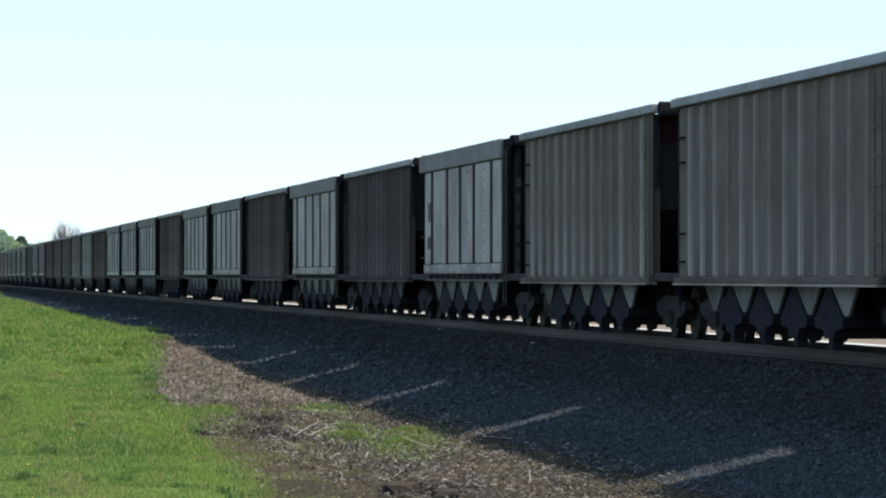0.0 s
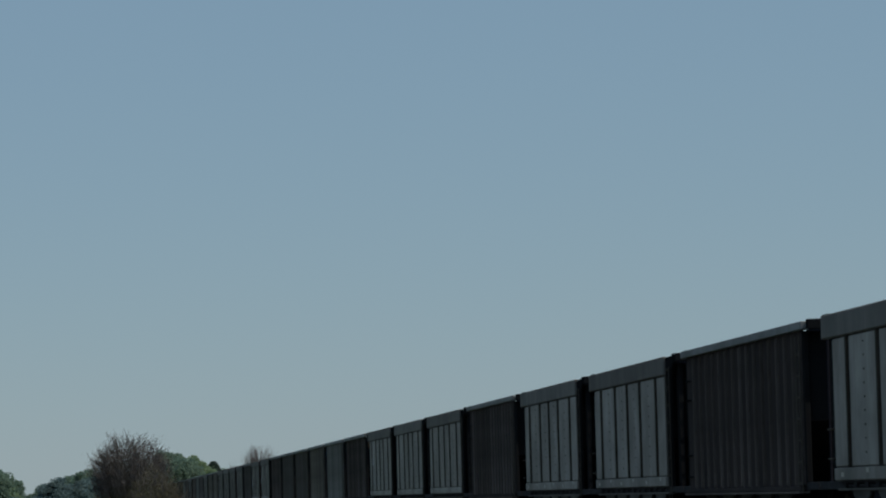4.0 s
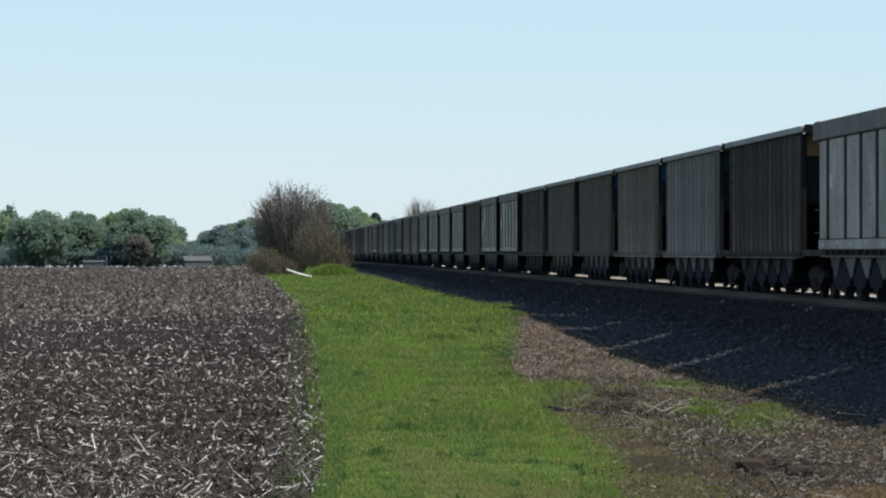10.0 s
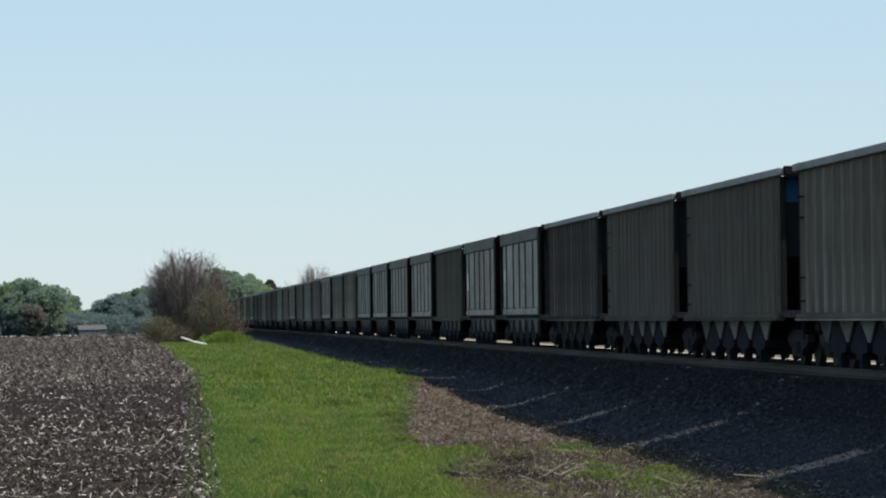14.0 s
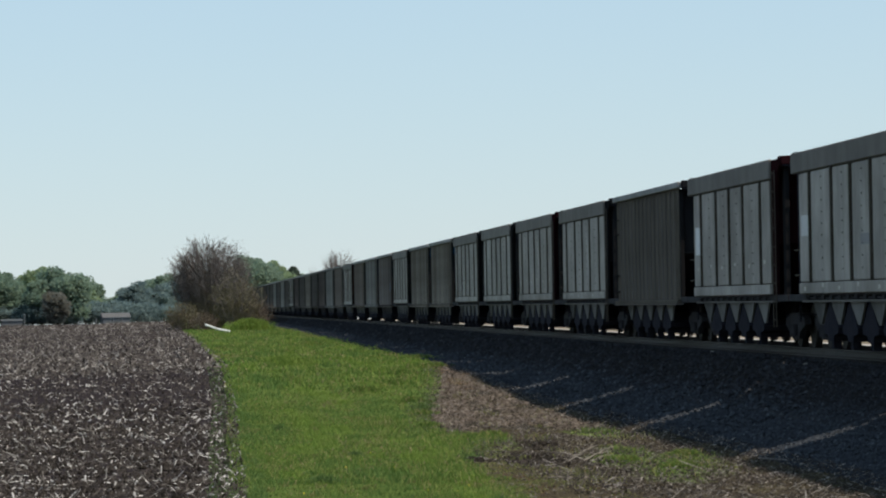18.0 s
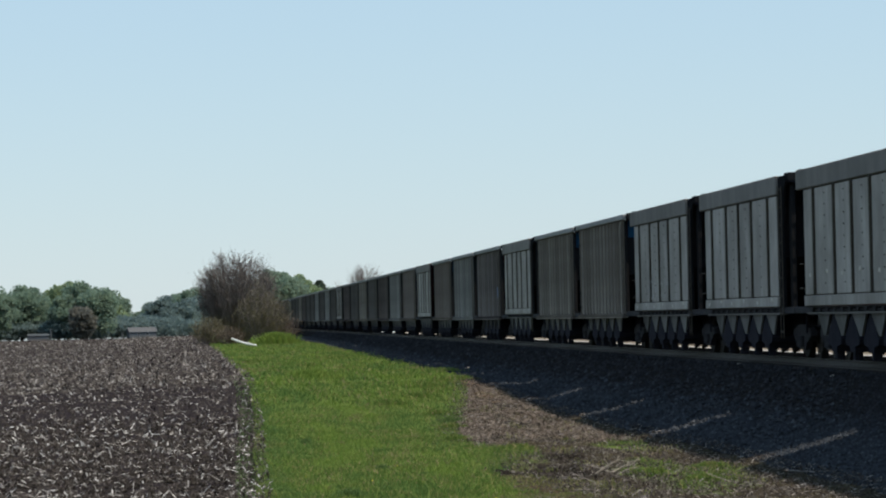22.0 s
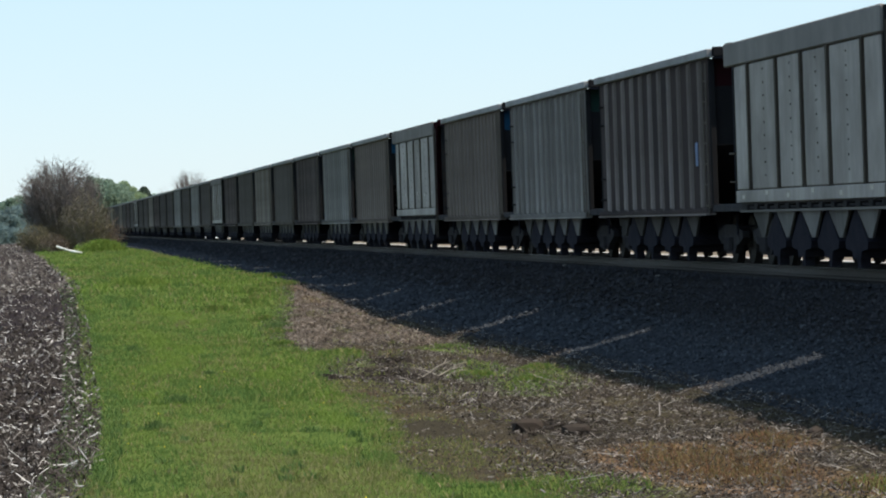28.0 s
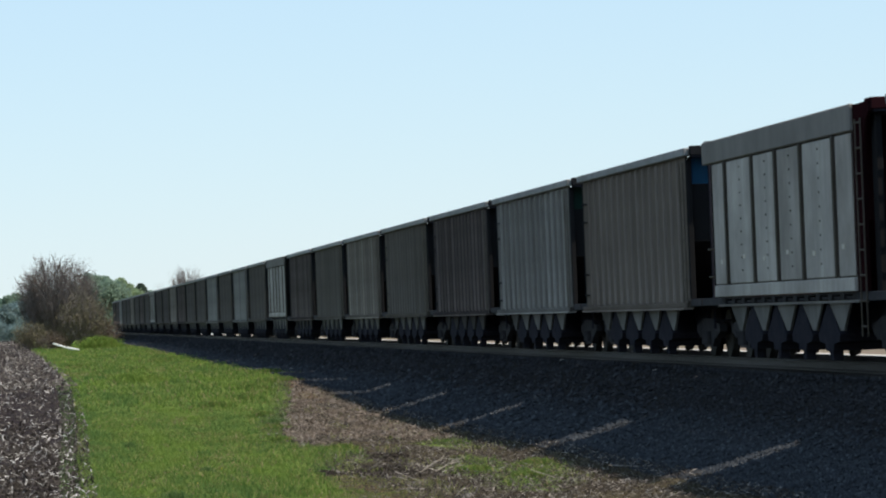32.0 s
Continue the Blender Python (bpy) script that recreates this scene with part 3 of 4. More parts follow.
def ribbed_hopper(name, label, paint, rib_paint, end_paint, post, rib_depth=0.05, ribs=13, rib_width=0.10):
    car = tagged(new(name), label, "coal hopper", "cars of the coal train")
    half = 6.9
    for sx in (-1, 1):
        a, b = sorted((sx * 1.47, sx * 1.50))
        part("side_wall", boxed(a, b, -half, half, 1.02, 3.80), paint, car)
        part("top_chord", boxed(*sorted((sx * 1.44, sx * 1.60)), -7.26, 7.26, 3.80, 3.95, bevel=0.015), TOP, car, "scoured grey top rail")
        part("side_sill", boxed(*sorted((sx * 1.44, sx * 1.615)), -half, half, 0.962, 1.05, bevel=0.012), paint, car)
        part("sill_flange", boxed(*sorted((sx * 1.44, sx * 1.64)), -half, half, 0.925, 0.96), rib_paint, car)
        like = None
        for k in range(ribs):
            y = -5.98 + 11.96 * k / (ribs - 1)
            if like is None:
                bm = bmesh.new()
                w, d = rib_width, rib_depth
                x0, x1 = sx * 1.50, sx * (1.50 + d)
                lo = [bm.verts.new(v) for v in ((x0, -w, 1.05), (x1, -w * 0.78, 1.08), (x1, w * 0.78, 1.08), (x0, w, 1.05))]
                hi = [bm.verts.new(v) for v in ((x0, -w, 3.785), (x1, -w * 0.78, 3.75), (x1, w * 0.78, 3.75), (x0, w, 3.785))]
                for i in range(3):
                    bm.faces.new((lo[i], lo[i + 1], hi[i + 1], hi[i]))
                bm.faces.new(lo)
                bm.faces.new(hi)
                bmesh.ops.recalc_face_normals(bm, faces=bm.faces)
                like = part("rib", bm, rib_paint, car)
                like.matrix_basis = pose(0, y, 0)
            else:
                share("rib", like, car, pose(0, y, 0))
    for e in (-1, 1):
        end_cage(car, e, half, BLACK, end_paint, post)
    # plain corner plates beyond the last rib
    for sx in (-1, 1):
        for e in (-1, 1):
            part("corner_plate", boxed(*sorted((sx * 1.50, sx * 1.515)), *sorted((e * 6.22, e * 6.925)), 1.06, 3.77), paint, car)
    grab_irons(car, -1.5, 6.62, (1.3, 1.75, 2.9, 3.3), BLACK)
    part("floor_sheet", boxed(-1.46, 1.46, -6.2, 6.2, 1.02, 1.06), STEEL_DARK, car)
    underframe(car, half, POCKET_DARK if paint == BROWN else None)
    return car


def panelled_hopper(name, label, end_paint, reflectors=1.19):
    car = tagged(new(name), label, "coal hopper", "cars of the coal train")
    half = 6.13
    posts = (-4.78, -2.16, 0.0, 2.16, 4.78)
    edges = (-half, *posts, half)
    for sx in (-1, 1):
        part("side_wall", boxed(*sorted((sx * 1.50, sx * 1.53)), -half, half, 1.13, 3.80), ALU_EDGE, car)
        for k in range(6):
            a, b = edges[k], edges[k + 1]
            a += 0.02 if k == 0 else 0.15
            b -= 0.02 if k == 5 else 0.15
            bm = boxed(*sorted((sx * 1.53, sx * 1.56)), a, b, 1.36, 3.51, bevel=0.012)
            part("side_panel", bm, ALU, car)
            if k not in (0, 5):
                bm = bmesh.new()
                x = sx * 1.56
                for q in range(9):
                    z = 1.58 + q * 0.225
                    tube(bm, (x, (a + b) / 2 - 0.12, z), (x + sx * 0.015, (a + b) / 2 - 0.12, z), 0.016, sides=6)
                tagged(part("rivet_seam", bm, ALU_EDGE, car), kind="stuff")
        part("top_plate", boxed(*sorted((sx * 1.50, sx * 1.585)), *((-half - 0.06, 7.0) if sx < 0 else (-7.0, half + 0.06)), 3.54, 3.95, bevel=0.02), ALU_TOP, car, "grimy grey top plate")
        part("bottom_plate", boxed(*sorted((sx * 1.50, sx * 1.585)), -half, half, 1.13, 1.34, bevel=0.012), ALU, car)
        bm = bmesh.new()
        out = [(-5.9, 1.125)]
        for k in range(13):
            y = -5.7 + k * 0.95
            out += [(y - 0.16, 1.09), (y - 0.12, 1.005), (y + 0.12, 1.005), (y + 0.16, 1.09)]
        out.append((5.9, 1.125))
        prism(bm, out, 0, *sorted((sx * 1.36, sx * 1.5)))
        part("sill_bracket", bm, STEEL_DARK, car)
        part("side_sill", boxed(*sorted((sx * 1.36, sx * 1.53)), -half, half, 0.96, 1.0), PALE, car)
        for y in posts:
            bm = boxed(*sorted((sx * 1.53, sx * 1.592)), y - 0.06, y + 0.06, 1.345, 3.535)
            part("post", bm, ALU_EDGE, car)
    for e in (-1, 1):
        end_cage(car, e, half, end_paint, end_paint, BLACK)
        # gusset with a rounded shoulder that carries the top plate over the end
        for sx in (-1, 1):
            if sx == e * -1:
                continue
            bm = bmesh.new()
            o = [(e * (half + 0.07), 3.93), (e * (half + 1.2), 3.93), (e * (half + 1.2), 3.78), (e * (half + 0.95), 3.66), (e * (half + 0.78), 3.4), (e * (half + 0.72), 3.0), (e * (half + 0.72), 1.13), (e * half, 1.13), (e * half, 3.5)]
            prism(bm, o, 0, *sorted((sx * 1.48, sx * 1.53)))
            part("end_gusset", bm, end_paint, car)
    grab_irons(car, -1.5, 6.5, (1.5, 2.0), ALU_EDGE)
    for k, y in enumerate((5.4, 3.2, 1.3, -0.8, -3.0, -5.3)):
        z = reflectors + 0.06 * (k % 2)
        x0 = -1.589 if z < 1.34 else -1.566
        part("reflector", boxed(x0, x0 + 0.006, y - 0.11, y + 0.11, z, z + 0.075), REFLECT, car, "small pale reflector")
    part("floor_sheet", boxed(-1.46, 1.46, -5.6, 5.6, 1.02, 1.06), STEEL_DARK, car)
    underframe(car, half)
    return car


KINDS = {
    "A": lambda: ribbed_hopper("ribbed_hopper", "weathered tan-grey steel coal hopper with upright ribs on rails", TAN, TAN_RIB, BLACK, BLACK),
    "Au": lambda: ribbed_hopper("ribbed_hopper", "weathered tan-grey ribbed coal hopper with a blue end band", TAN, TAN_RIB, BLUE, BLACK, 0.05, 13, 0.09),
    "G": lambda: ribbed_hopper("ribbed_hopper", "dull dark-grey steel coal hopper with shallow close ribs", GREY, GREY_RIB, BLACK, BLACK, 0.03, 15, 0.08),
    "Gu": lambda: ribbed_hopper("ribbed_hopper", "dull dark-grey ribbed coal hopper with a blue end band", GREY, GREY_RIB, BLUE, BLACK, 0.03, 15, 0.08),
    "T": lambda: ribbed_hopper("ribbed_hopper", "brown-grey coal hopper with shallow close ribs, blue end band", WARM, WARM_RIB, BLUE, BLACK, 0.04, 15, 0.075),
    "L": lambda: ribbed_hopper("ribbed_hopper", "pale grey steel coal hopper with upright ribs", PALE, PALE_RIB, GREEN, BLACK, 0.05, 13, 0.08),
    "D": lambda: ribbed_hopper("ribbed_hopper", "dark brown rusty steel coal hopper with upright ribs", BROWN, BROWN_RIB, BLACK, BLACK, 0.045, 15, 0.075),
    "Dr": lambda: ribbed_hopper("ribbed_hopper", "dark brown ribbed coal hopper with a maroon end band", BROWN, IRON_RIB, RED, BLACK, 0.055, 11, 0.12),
    "B": lambda: panelled_hopper("panelled_hopper", "pale aluminium coal hopper with wide flat panels and black ends", BLACK),
    "Br": lambda: panelled_hopper("panelled_hopper", "pale aluminium coal hopper with wide flat panels and maroon ends", RED, 1.72),
    "Am": lambda: ribbed_hopper("ribbed_hopper", "weathered tan-grey ribbed coal hopper with a maroon end band", TAN, TAN_RIB, RED, BLACK),
    "Dt": lambda: ribbed_hopper("ribbed_hopper", "dark brown ribbed coal hopper with a tan end band", BROWN, BROWN_RIB, OCHRE, BLACK, 0.045, 14, 0.06),
}
FIRST = -2
ORDER = ("A A A Am B D B D B B D B B B Dt L Au Gu G D B Br G B Br B B Au Au B Dr L T Br T L D G A G D B G L G L "
         "G G D A G G B G D G A G G L D G").split()


def run(t):
    """How far the train has come by t seconds, in metres."""
    return 15.15 * t + 0.0078 * t * t


# slack in the couplers: how far each car stands behind its even place
SLACK = [(0, 0.66), (3, 0.66), (6, 0.5), (9, 0.5), (11, 0.85), (12, 0.72), (13, 0.27), (14, 0.4), (20, 0.95), (21, 1.0), (25, 0.88), (26, 0.77), (29, 0.62), (30, 0.4), (33, 0.24), (61, 0.2)]


def centre(j, t):
    return 57.25 + PITCH * j + float(interp(SLACK, j - FIRST)) - run(t)


cars = []
first = {}
for i, code in enumerate(ORDER):
    if code not in first:
        first[code] = KINDS[code]()
        cars.append(first[code])
    else:
        cars.append(copy_thing(first[code], pose(0, 0, 0)))


def patch(i, name, label, y0, y1, z0, z1, x, colour):
    """A repainted or chalked spot on the side of one car."""
    pale = metal_paint(name + "_paint", colour, tuple(c * 0.75 for c in colour), (0.15, 0.11, 0.08), 0.6)
    part(name, boxed(-x - 0.008, -x + 0.002, y0, y1, z0, z1), pale, cars[i], label)


patch(20, "repainted_spot", "pale repainted spot", 4.95, 5.85, 2.27, 2.68, 1.56, (0.76, 0.75, 0.74))
patch(21, "repainted_spot", "pale repainted spot", 4.95, 5.8, 2.1, 2.75, 1.56, (0.74, 0.73, 0.72))
patch(20, "repainted_spot", "pale repainted spot", -2.0, -1.0, 2.0, 2.2, 1.56, (0.34, 0.33, 0.33))


def scrawl(i, x, y0, z0, count, colour):
    """Faded spray-paint loops low on one car's side."""
    pale = metal_paint("faded_spray_paint", colour, tuple(c * 0.7 for c in colour), (0.2, 0.17, 0.14), 0.7)
    turns = random.Random(26)
    for k in range(count):
        bm = bmesh.new()
        w, h = turns.uniform(0.28, 0.5), turns.uniform(0.16, 0.3)
        cy, cz, lean = y0 - k * 0.78, z0 + turns.uniform(-0.05, 0.08), turns.uniform(-0.3, 0.3)
        pts = [(cy + w * math.cos(a) + lean * h * math.sin(a), cz + h * math.sin(a)) for a in [j * 0.5 + k for j in range(11)]]
        for (a, b), (c, d) in zip(pts, pts[1:]):
            tube(bm, (-x - 0.004, a, b), (-x - 0.004, c, d), 0.012, sides=4)
        part("scrawl", bm, pale, cars[i], "faded pale spray-paint loop")


scrawl(26, 1.56, 2.9, 1.62, 7, (0.49, 0.46, 0.43))
patch(4, "dark_stain", "dark stain on the panel", 4.95, 5.6, 1.7, 2.0, 1.56, (0.12, 0.11, 0.105))
patch(4, "dark_stain", "dark stain on the panel", 5.0, 5.5, 2.35, 2.8, 1.56, (0.16, 0.145, 0.135))
patch(13, "repainted_spot", "pale repainted spot", 4.1, 4.55, 2.45, 2.75, 1.56, (0.66, 0.65, 0.64))
patch(30, "chalk_mark", "blue-white chalk mark", -5.75, -5.52, 1.84, 2.28, 1.555, (0.22, 0.28, 0.42))


def travel_rows():
    rows = [k * 1.0 for k in range(33)]
    for i, car in enumerate(cars):
        walk(car, [(t, pose(TRACK_X, centre(i + FIRST, t), RAIL_Z)) for t in rows])
    # every wheel turns as the train runs; all of them share one set of keys
    wheels = [w for car in cars for b in car.children if b.name.startswith("bogie") for w in b.children if w.name.startswith("wheel")]
    lead = wheels[0]
    walk(lead, [(k / 30, pose(0, 0, 0, math.degrees(run(k / 30) / 0.457) % 360.0)) for k in range(961)])
    for w in wheels[1:]:
        w.rotation_mode = "QUATERNION"
        w.animation_data_create()
        w.animation_data.action = lead.animation_data.action
        w.animation_data.action_slot = lead.animation_data.action_slot

# ---- trees and buildings far off ----
def crown_points(rng, lumps, count):
    pts = []
    for _ in range(count):
        c, r = lumps[rng.randrange(len(lumps))]
        d = Vector((rng.gauss(0, 1), rng.gauss(0, 1), rng.gauss(0, 1))).normalized()
        pts.append((Vector(c) + Vector((d.x * r[0], d.y * r[1], d.z * r[2])) * rng.uniform(0.35, 1.12), d))
    return pts


def leaf_mesh(name, pts, size, rng, material, parent, label=""):
    verts, faces = [], []
    for p in pts:
        n = Vector((rng.gauss(0, 1), rng.gauss(0, 1), rng.gauss(0, 0.8)))
        if isinstance(p, tuple):
            p, d = p
            n = n + d * 0.35 + Vector((0, 0, 0.15))
        n.normalize()
        u = n.orthogonal().normalized()
        w = n.cross(u)
        s = size * rng.uniform(0.6, 1.4)
        k = len(verts)
        for a in range(5):
            t = a * math.tau / 5
            verts.append(tuple(p + u * s * math.cos(t) * rng.uniform(0.6, 1.2) + w * s * math.sin(t) * rng.uniform(0.6, 1.2) + n * s * rng.uniform(-0.25, 0.25)))
        faces.append((k, k + 1, k + 2, k + 3, k + 4))
    ob = raw(name, verts, faces, material, parent)
    if label:
        tagged(ob, label)
    return ob


def branches(bm, rng, p, d, length, r, depth, spread, tips, up=0.15, sides=5):
    q = p + d * length
    tube(bm, p, q, r, r * 0.62, sides=max(3, sides))
    if depth == 0:
        tips.append(q)
        return
    for _ in range(rng.choice((2, 3, 3))):
        e = (d + Vector((rng.uniform(-1, 1), rng.uniform(-1, 1), rng.uniform(-0.4, 0.8) + up)) * spread).normalized()
        branches(bm, rng, p + d * length * rng.uniform(0.55, 1.0), e, length * rng.uniform(0.6, 0.85), r * 0.55, depth - 1, spread, tips, up, sides - 1)


def leafy_tree(seed, height, width, leaf, label, leaf_size=0.17, count=21000, name="tree"):
    rng = random.Random(seed)
    tree = tagged(new(name), label, "tree", "trees along the far edge of the field")
    bm = bmesh.new()
    tips = []
    branches(bm, rng, Vector((0, 0, -0.1)), Vector((0, 0, 1)), height * 0.30, height * 0.028, 3, 0.75, tips)
    part("trunk", bm, BARK, tree)
    # one full body with many small bulges over it
    lumps = [((0, 0, height * 0.44), (width * 0.42, width * 0.42, height * 0.38))] * 10
    for _ in range(60):
        d = Vector((rng.gauss(0, 1), rng.gauss(0, 1), rng.gauss(0.2, 0.8))).normalized()
        r = rng.uniform(0.05, 0.14)
        f = rng.uniform(0.75, 1.15)
        lumps.append(((d.x * width * 0.38 * f, d.y * width * 0.38 * f, height * (0.48 + 0.36 * d.z * f)), (width * r, width * r, height * r * 0.9)))
    leaf_mesh("crown", crown_points(rng, lumps, count), leaf_size, rng, leaf, tree)
    return tree


def conifer(seed, height, width, leaf, label):
    rng = random.Random(seed)
    tree = tagged(new("conifer"), label, "tree", "trees along the far edge of the field")
    bm = bmesh.new()
    tube(bm, (0, 0, -0.1), (0, 0, height * 0.95), height * 0.02, 0.03, 7)
    part("trunk", bm, BARK, tree)
    pts = []
    for _ in range(2600):
        z = rng.random() ** 0.8
        r = width * 0.5 * (1 - z) ** 0.42 * rng.uniform(0.55, 1.0)
        a = rng.uniform(0, math.tau)
        pts.append(Vector((r * math.cos(a), r * math.sin(a), height * (0.12 + 0.88 * z))))
    leaf_mesh("crown", pts, 0.22, rng, leaf, tree)
    return tree


# far leaves: distance haze is mixed into these colours, paler and bluer
LEAF_MID = varied("hazed_spring_leaf", [(0.0, (0.2076, 0.285, 0.2141)), (0.5, (0.2411, 0.3248, 0.2418)), (1.0, (0.2812, 0.3645, 0.2694))], 0.95, 0.55)
LEAF_YELLOW = varied("hazed_fresh_leaf", [(0.0, (0.2678, 0.3473, 0.2072)), (0.5, (0.3147, 0.3976, 0.235)), (1.0, (0.3482, 0.4308, 0.2555))], 0.95, 0.55)
LEAF_DARK = varied("hazed_dark_leaf", [(0.0, (0.174, 0.2386, 0.2329)), (0.6, (0.2009, 0.2651, 0.2571)), (1.0, (0.2343, 0.3023, 0.286))], 0.95, 0.55)
NEEDLE = varied("conifer_needle", [(0.0, (0.07, 0.095, 0.07)), (1.0, (0.10, 0.13, 0.095))], 0.8, 0.2)
BUD = varied("bud", [(0.0, (0.10, 0.075, 0.06)), (0.6, (0.15, 0.11, 0.085)), (1.0, (0.19, 0.15, 0.10))], 0.8, 0.3)
OLIVE = varied("olive_bud", [(0.0, (0.14, 0.122, 0.078)), (0.6, (0.175, 0.155, 0.096)), (1.0, (0.205, 0.188, 0.115))], 0.8, 0.3)
# same haze mixed into this leaf colour
REDBUD = varied("hazed_red_leaf", [(0.0, (0.1952, 0.1952, 0.1651)), (1.0, (0.2379, 0.2257, 0.1905))], 0.8, 0.5)


def at_turn(deg, dist):
    """A spot on the field, by its direction from the viewpoint (degrees right of the track)."""
    return dist * math.sin(radians(deg)), dist * math.cos(radians(deg))


TREES = {
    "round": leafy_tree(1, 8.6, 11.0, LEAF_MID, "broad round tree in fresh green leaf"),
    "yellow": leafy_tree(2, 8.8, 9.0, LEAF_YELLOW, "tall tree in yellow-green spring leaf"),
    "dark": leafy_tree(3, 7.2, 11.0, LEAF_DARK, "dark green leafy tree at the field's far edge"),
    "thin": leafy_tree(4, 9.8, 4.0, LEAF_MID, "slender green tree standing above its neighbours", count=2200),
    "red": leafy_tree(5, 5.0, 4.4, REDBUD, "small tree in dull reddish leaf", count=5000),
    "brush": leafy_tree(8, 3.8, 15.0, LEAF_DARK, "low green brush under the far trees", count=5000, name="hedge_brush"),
    "conifer": conifer(6, 8.4, 4.6, NEEDLE, "dark conifer above the far tree line"),
}
placed = set()


FAR = 1.8


def plant(kind, deg, dist, s=1.0, turn=0.0):
    dist, s = dist * FAR, s * FAR
    x, y = at_turn(deg, dist)
    if kind == "brush" and y < 1560 and 5.0 < x < 22.0:
        return None
    ob = TREES[kind]
    if kind in placed:
        ob = copy_thing(ob, pose(x, y, ground_height(x, y) - 0.05, 0, 0, turn))
    else:
        ob.matrix_basis = pose(x, y, ground_height(x, y) - 0.05, 0, 0, turn)
        placed.add(kind)
    ob.scale = (s, s, s)
    return ob


rng = random.Random(7)
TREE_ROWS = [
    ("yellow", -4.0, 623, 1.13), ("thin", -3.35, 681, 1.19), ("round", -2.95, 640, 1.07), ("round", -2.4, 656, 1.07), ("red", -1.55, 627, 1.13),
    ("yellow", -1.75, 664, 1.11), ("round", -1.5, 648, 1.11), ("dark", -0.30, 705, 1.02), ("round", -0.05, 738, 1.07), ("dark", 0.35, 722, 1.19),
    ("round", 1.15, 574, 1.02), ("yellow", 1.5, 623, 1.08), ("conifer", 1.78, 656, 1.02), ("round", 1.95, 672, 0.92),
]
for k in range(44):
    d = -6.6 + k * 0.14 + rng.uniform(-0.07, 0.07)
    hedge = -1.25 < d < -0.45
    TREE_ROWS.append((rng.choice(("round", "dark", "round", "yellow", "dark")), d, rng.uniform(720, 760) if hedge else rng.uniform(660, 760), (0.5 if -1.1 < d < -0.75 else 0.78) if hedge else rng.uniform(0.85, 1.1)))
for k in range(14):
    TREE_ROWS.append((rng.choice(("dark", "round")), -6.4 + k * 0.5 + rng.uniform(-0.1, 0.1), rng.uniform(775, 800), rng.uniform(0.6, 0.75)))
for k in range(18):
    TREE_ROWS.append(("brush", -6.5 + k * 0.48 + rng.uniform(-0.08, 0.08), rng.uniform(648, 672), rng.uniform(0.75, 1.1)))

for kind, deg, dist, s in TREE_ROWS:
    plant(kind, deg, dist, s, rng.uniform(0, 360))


def shrub(seed, height, width, stems, twigs, bud, buds, label, name, spot, upright=0.5, thick=0.024, category="shrub"):
    """Many stems from one root that fan out into fine upright twigs."""
    rng = random.Random(seed)
    ob = tagged(new(name), label, category)
    bm = bmesh.new()
    tips = []
    for _ in range(stems):
        a = rng.uniform(0, math.tau)
        out = rng.uniform(0.1, 1.0) ** 0.7
        p = Vector((math.cos(a), math.sin(a), 0)) * out * width * 0.08 - Vector((0, 0, 0.15))
        end = Vector((math.cos(a) * out * width * 0.46, math.sin(a) * out * width * 0.46, height * (1.0 - 0.42 * out * out) * rng.uniform(0.78, 1.0)))
        mid = p.lerp(end, 0.5) + Vector((math.cos(a), math.sin(a), 0)) * out * width * 0.08
        tube(bm, p, mid, thick * 2.2, thick * 1.5, 5)
        tube(bm, mid, end, thick * 1.5, thick * 0.5, 4)
        for _ in range(twigs):
            f = rng.uniform(0.25, 1.0)
            q = mid.lerp(end, (f - 0.5) * 2) if f > 0.5 else p.lerp(mid, f * 2)
            d = Vector((rng.gauss(0, 0.6) + math.cos(a) * 0.55, rng.gauss(0, 0.6) + math.sin(a) * 0.55, rng.uniform(0.3, 1.0) + upright)).normalized()
            e = q + d * height * rng.uniform(0.06, 0.17)
            tube(bm, q, e, thick * 0.55, thick * 0.3, 3)
            tips.append(e)
    part("branching", bm, TWIG, ob)
    pts = [t + Vector((rng.gauss(0, 0.25), rng.gauss(0, 0.25), rng.gauss(0, 0.22) - 0.1)) for t in (rng.choice(tips) for _ in range(buds))]
    if buds:
        leaf_mesh("bud_cover", pts, 0.05, rng, bud, ob, "sparse spring buds")
    x, y = spot
    ob.matrix_basis = pose(x, y, ground_height(x, y))
    return ob


shrub(11, 7.9, 7.6, 170, 46, BUD, 2500, "large many-stemmed bare tree with grey-brown twigs at the field's corner", "bare_tree", at_turn(0.62, 345), 0.35, 0.026, "tree")
shrub(12, 4.6, 4.2, 60, 34, OLIVE, 6000, "olive-brown budding shrub beside the bare tree", "budding_shrub", at_turn(0.98, 338), 0.5, 0.02)
shrub(13, 2.4, 3.2, 30, 22, OLIVE, 3400, "low tan brush under the bare tree", "low_brush", at_turn(0.22, 340), 0.4, 0.018)
shrub(14, 2.6, 3.0, 30, 22, BUD, 1800, "low grey-brown brush beside the railway", "low_brush", at_turn(1.28, 350), 0.4, 0.018)
shrub(15, 1.5, 2.6, 24, 20, BUD, 1400, "low grey-brown brush at the field's corner", "low_brush", at_turn(0.5, 330), 0.4, 0.015)
shrub(16, 19.0, 11.5, 80, 30, OLIVE, 900, "tall pale bare tree beyond the railway", "bare_tree", at_turn(2.42, 1100), 0.5, 0.063, "tree")
shrub(17, 14.4, 4.3, 16, 20, OLIVE, 300, "thin pale bare tree beyond the railway", "bare_tree", at_turn(2.06, 1100), 0.5, 0.054, "tree")


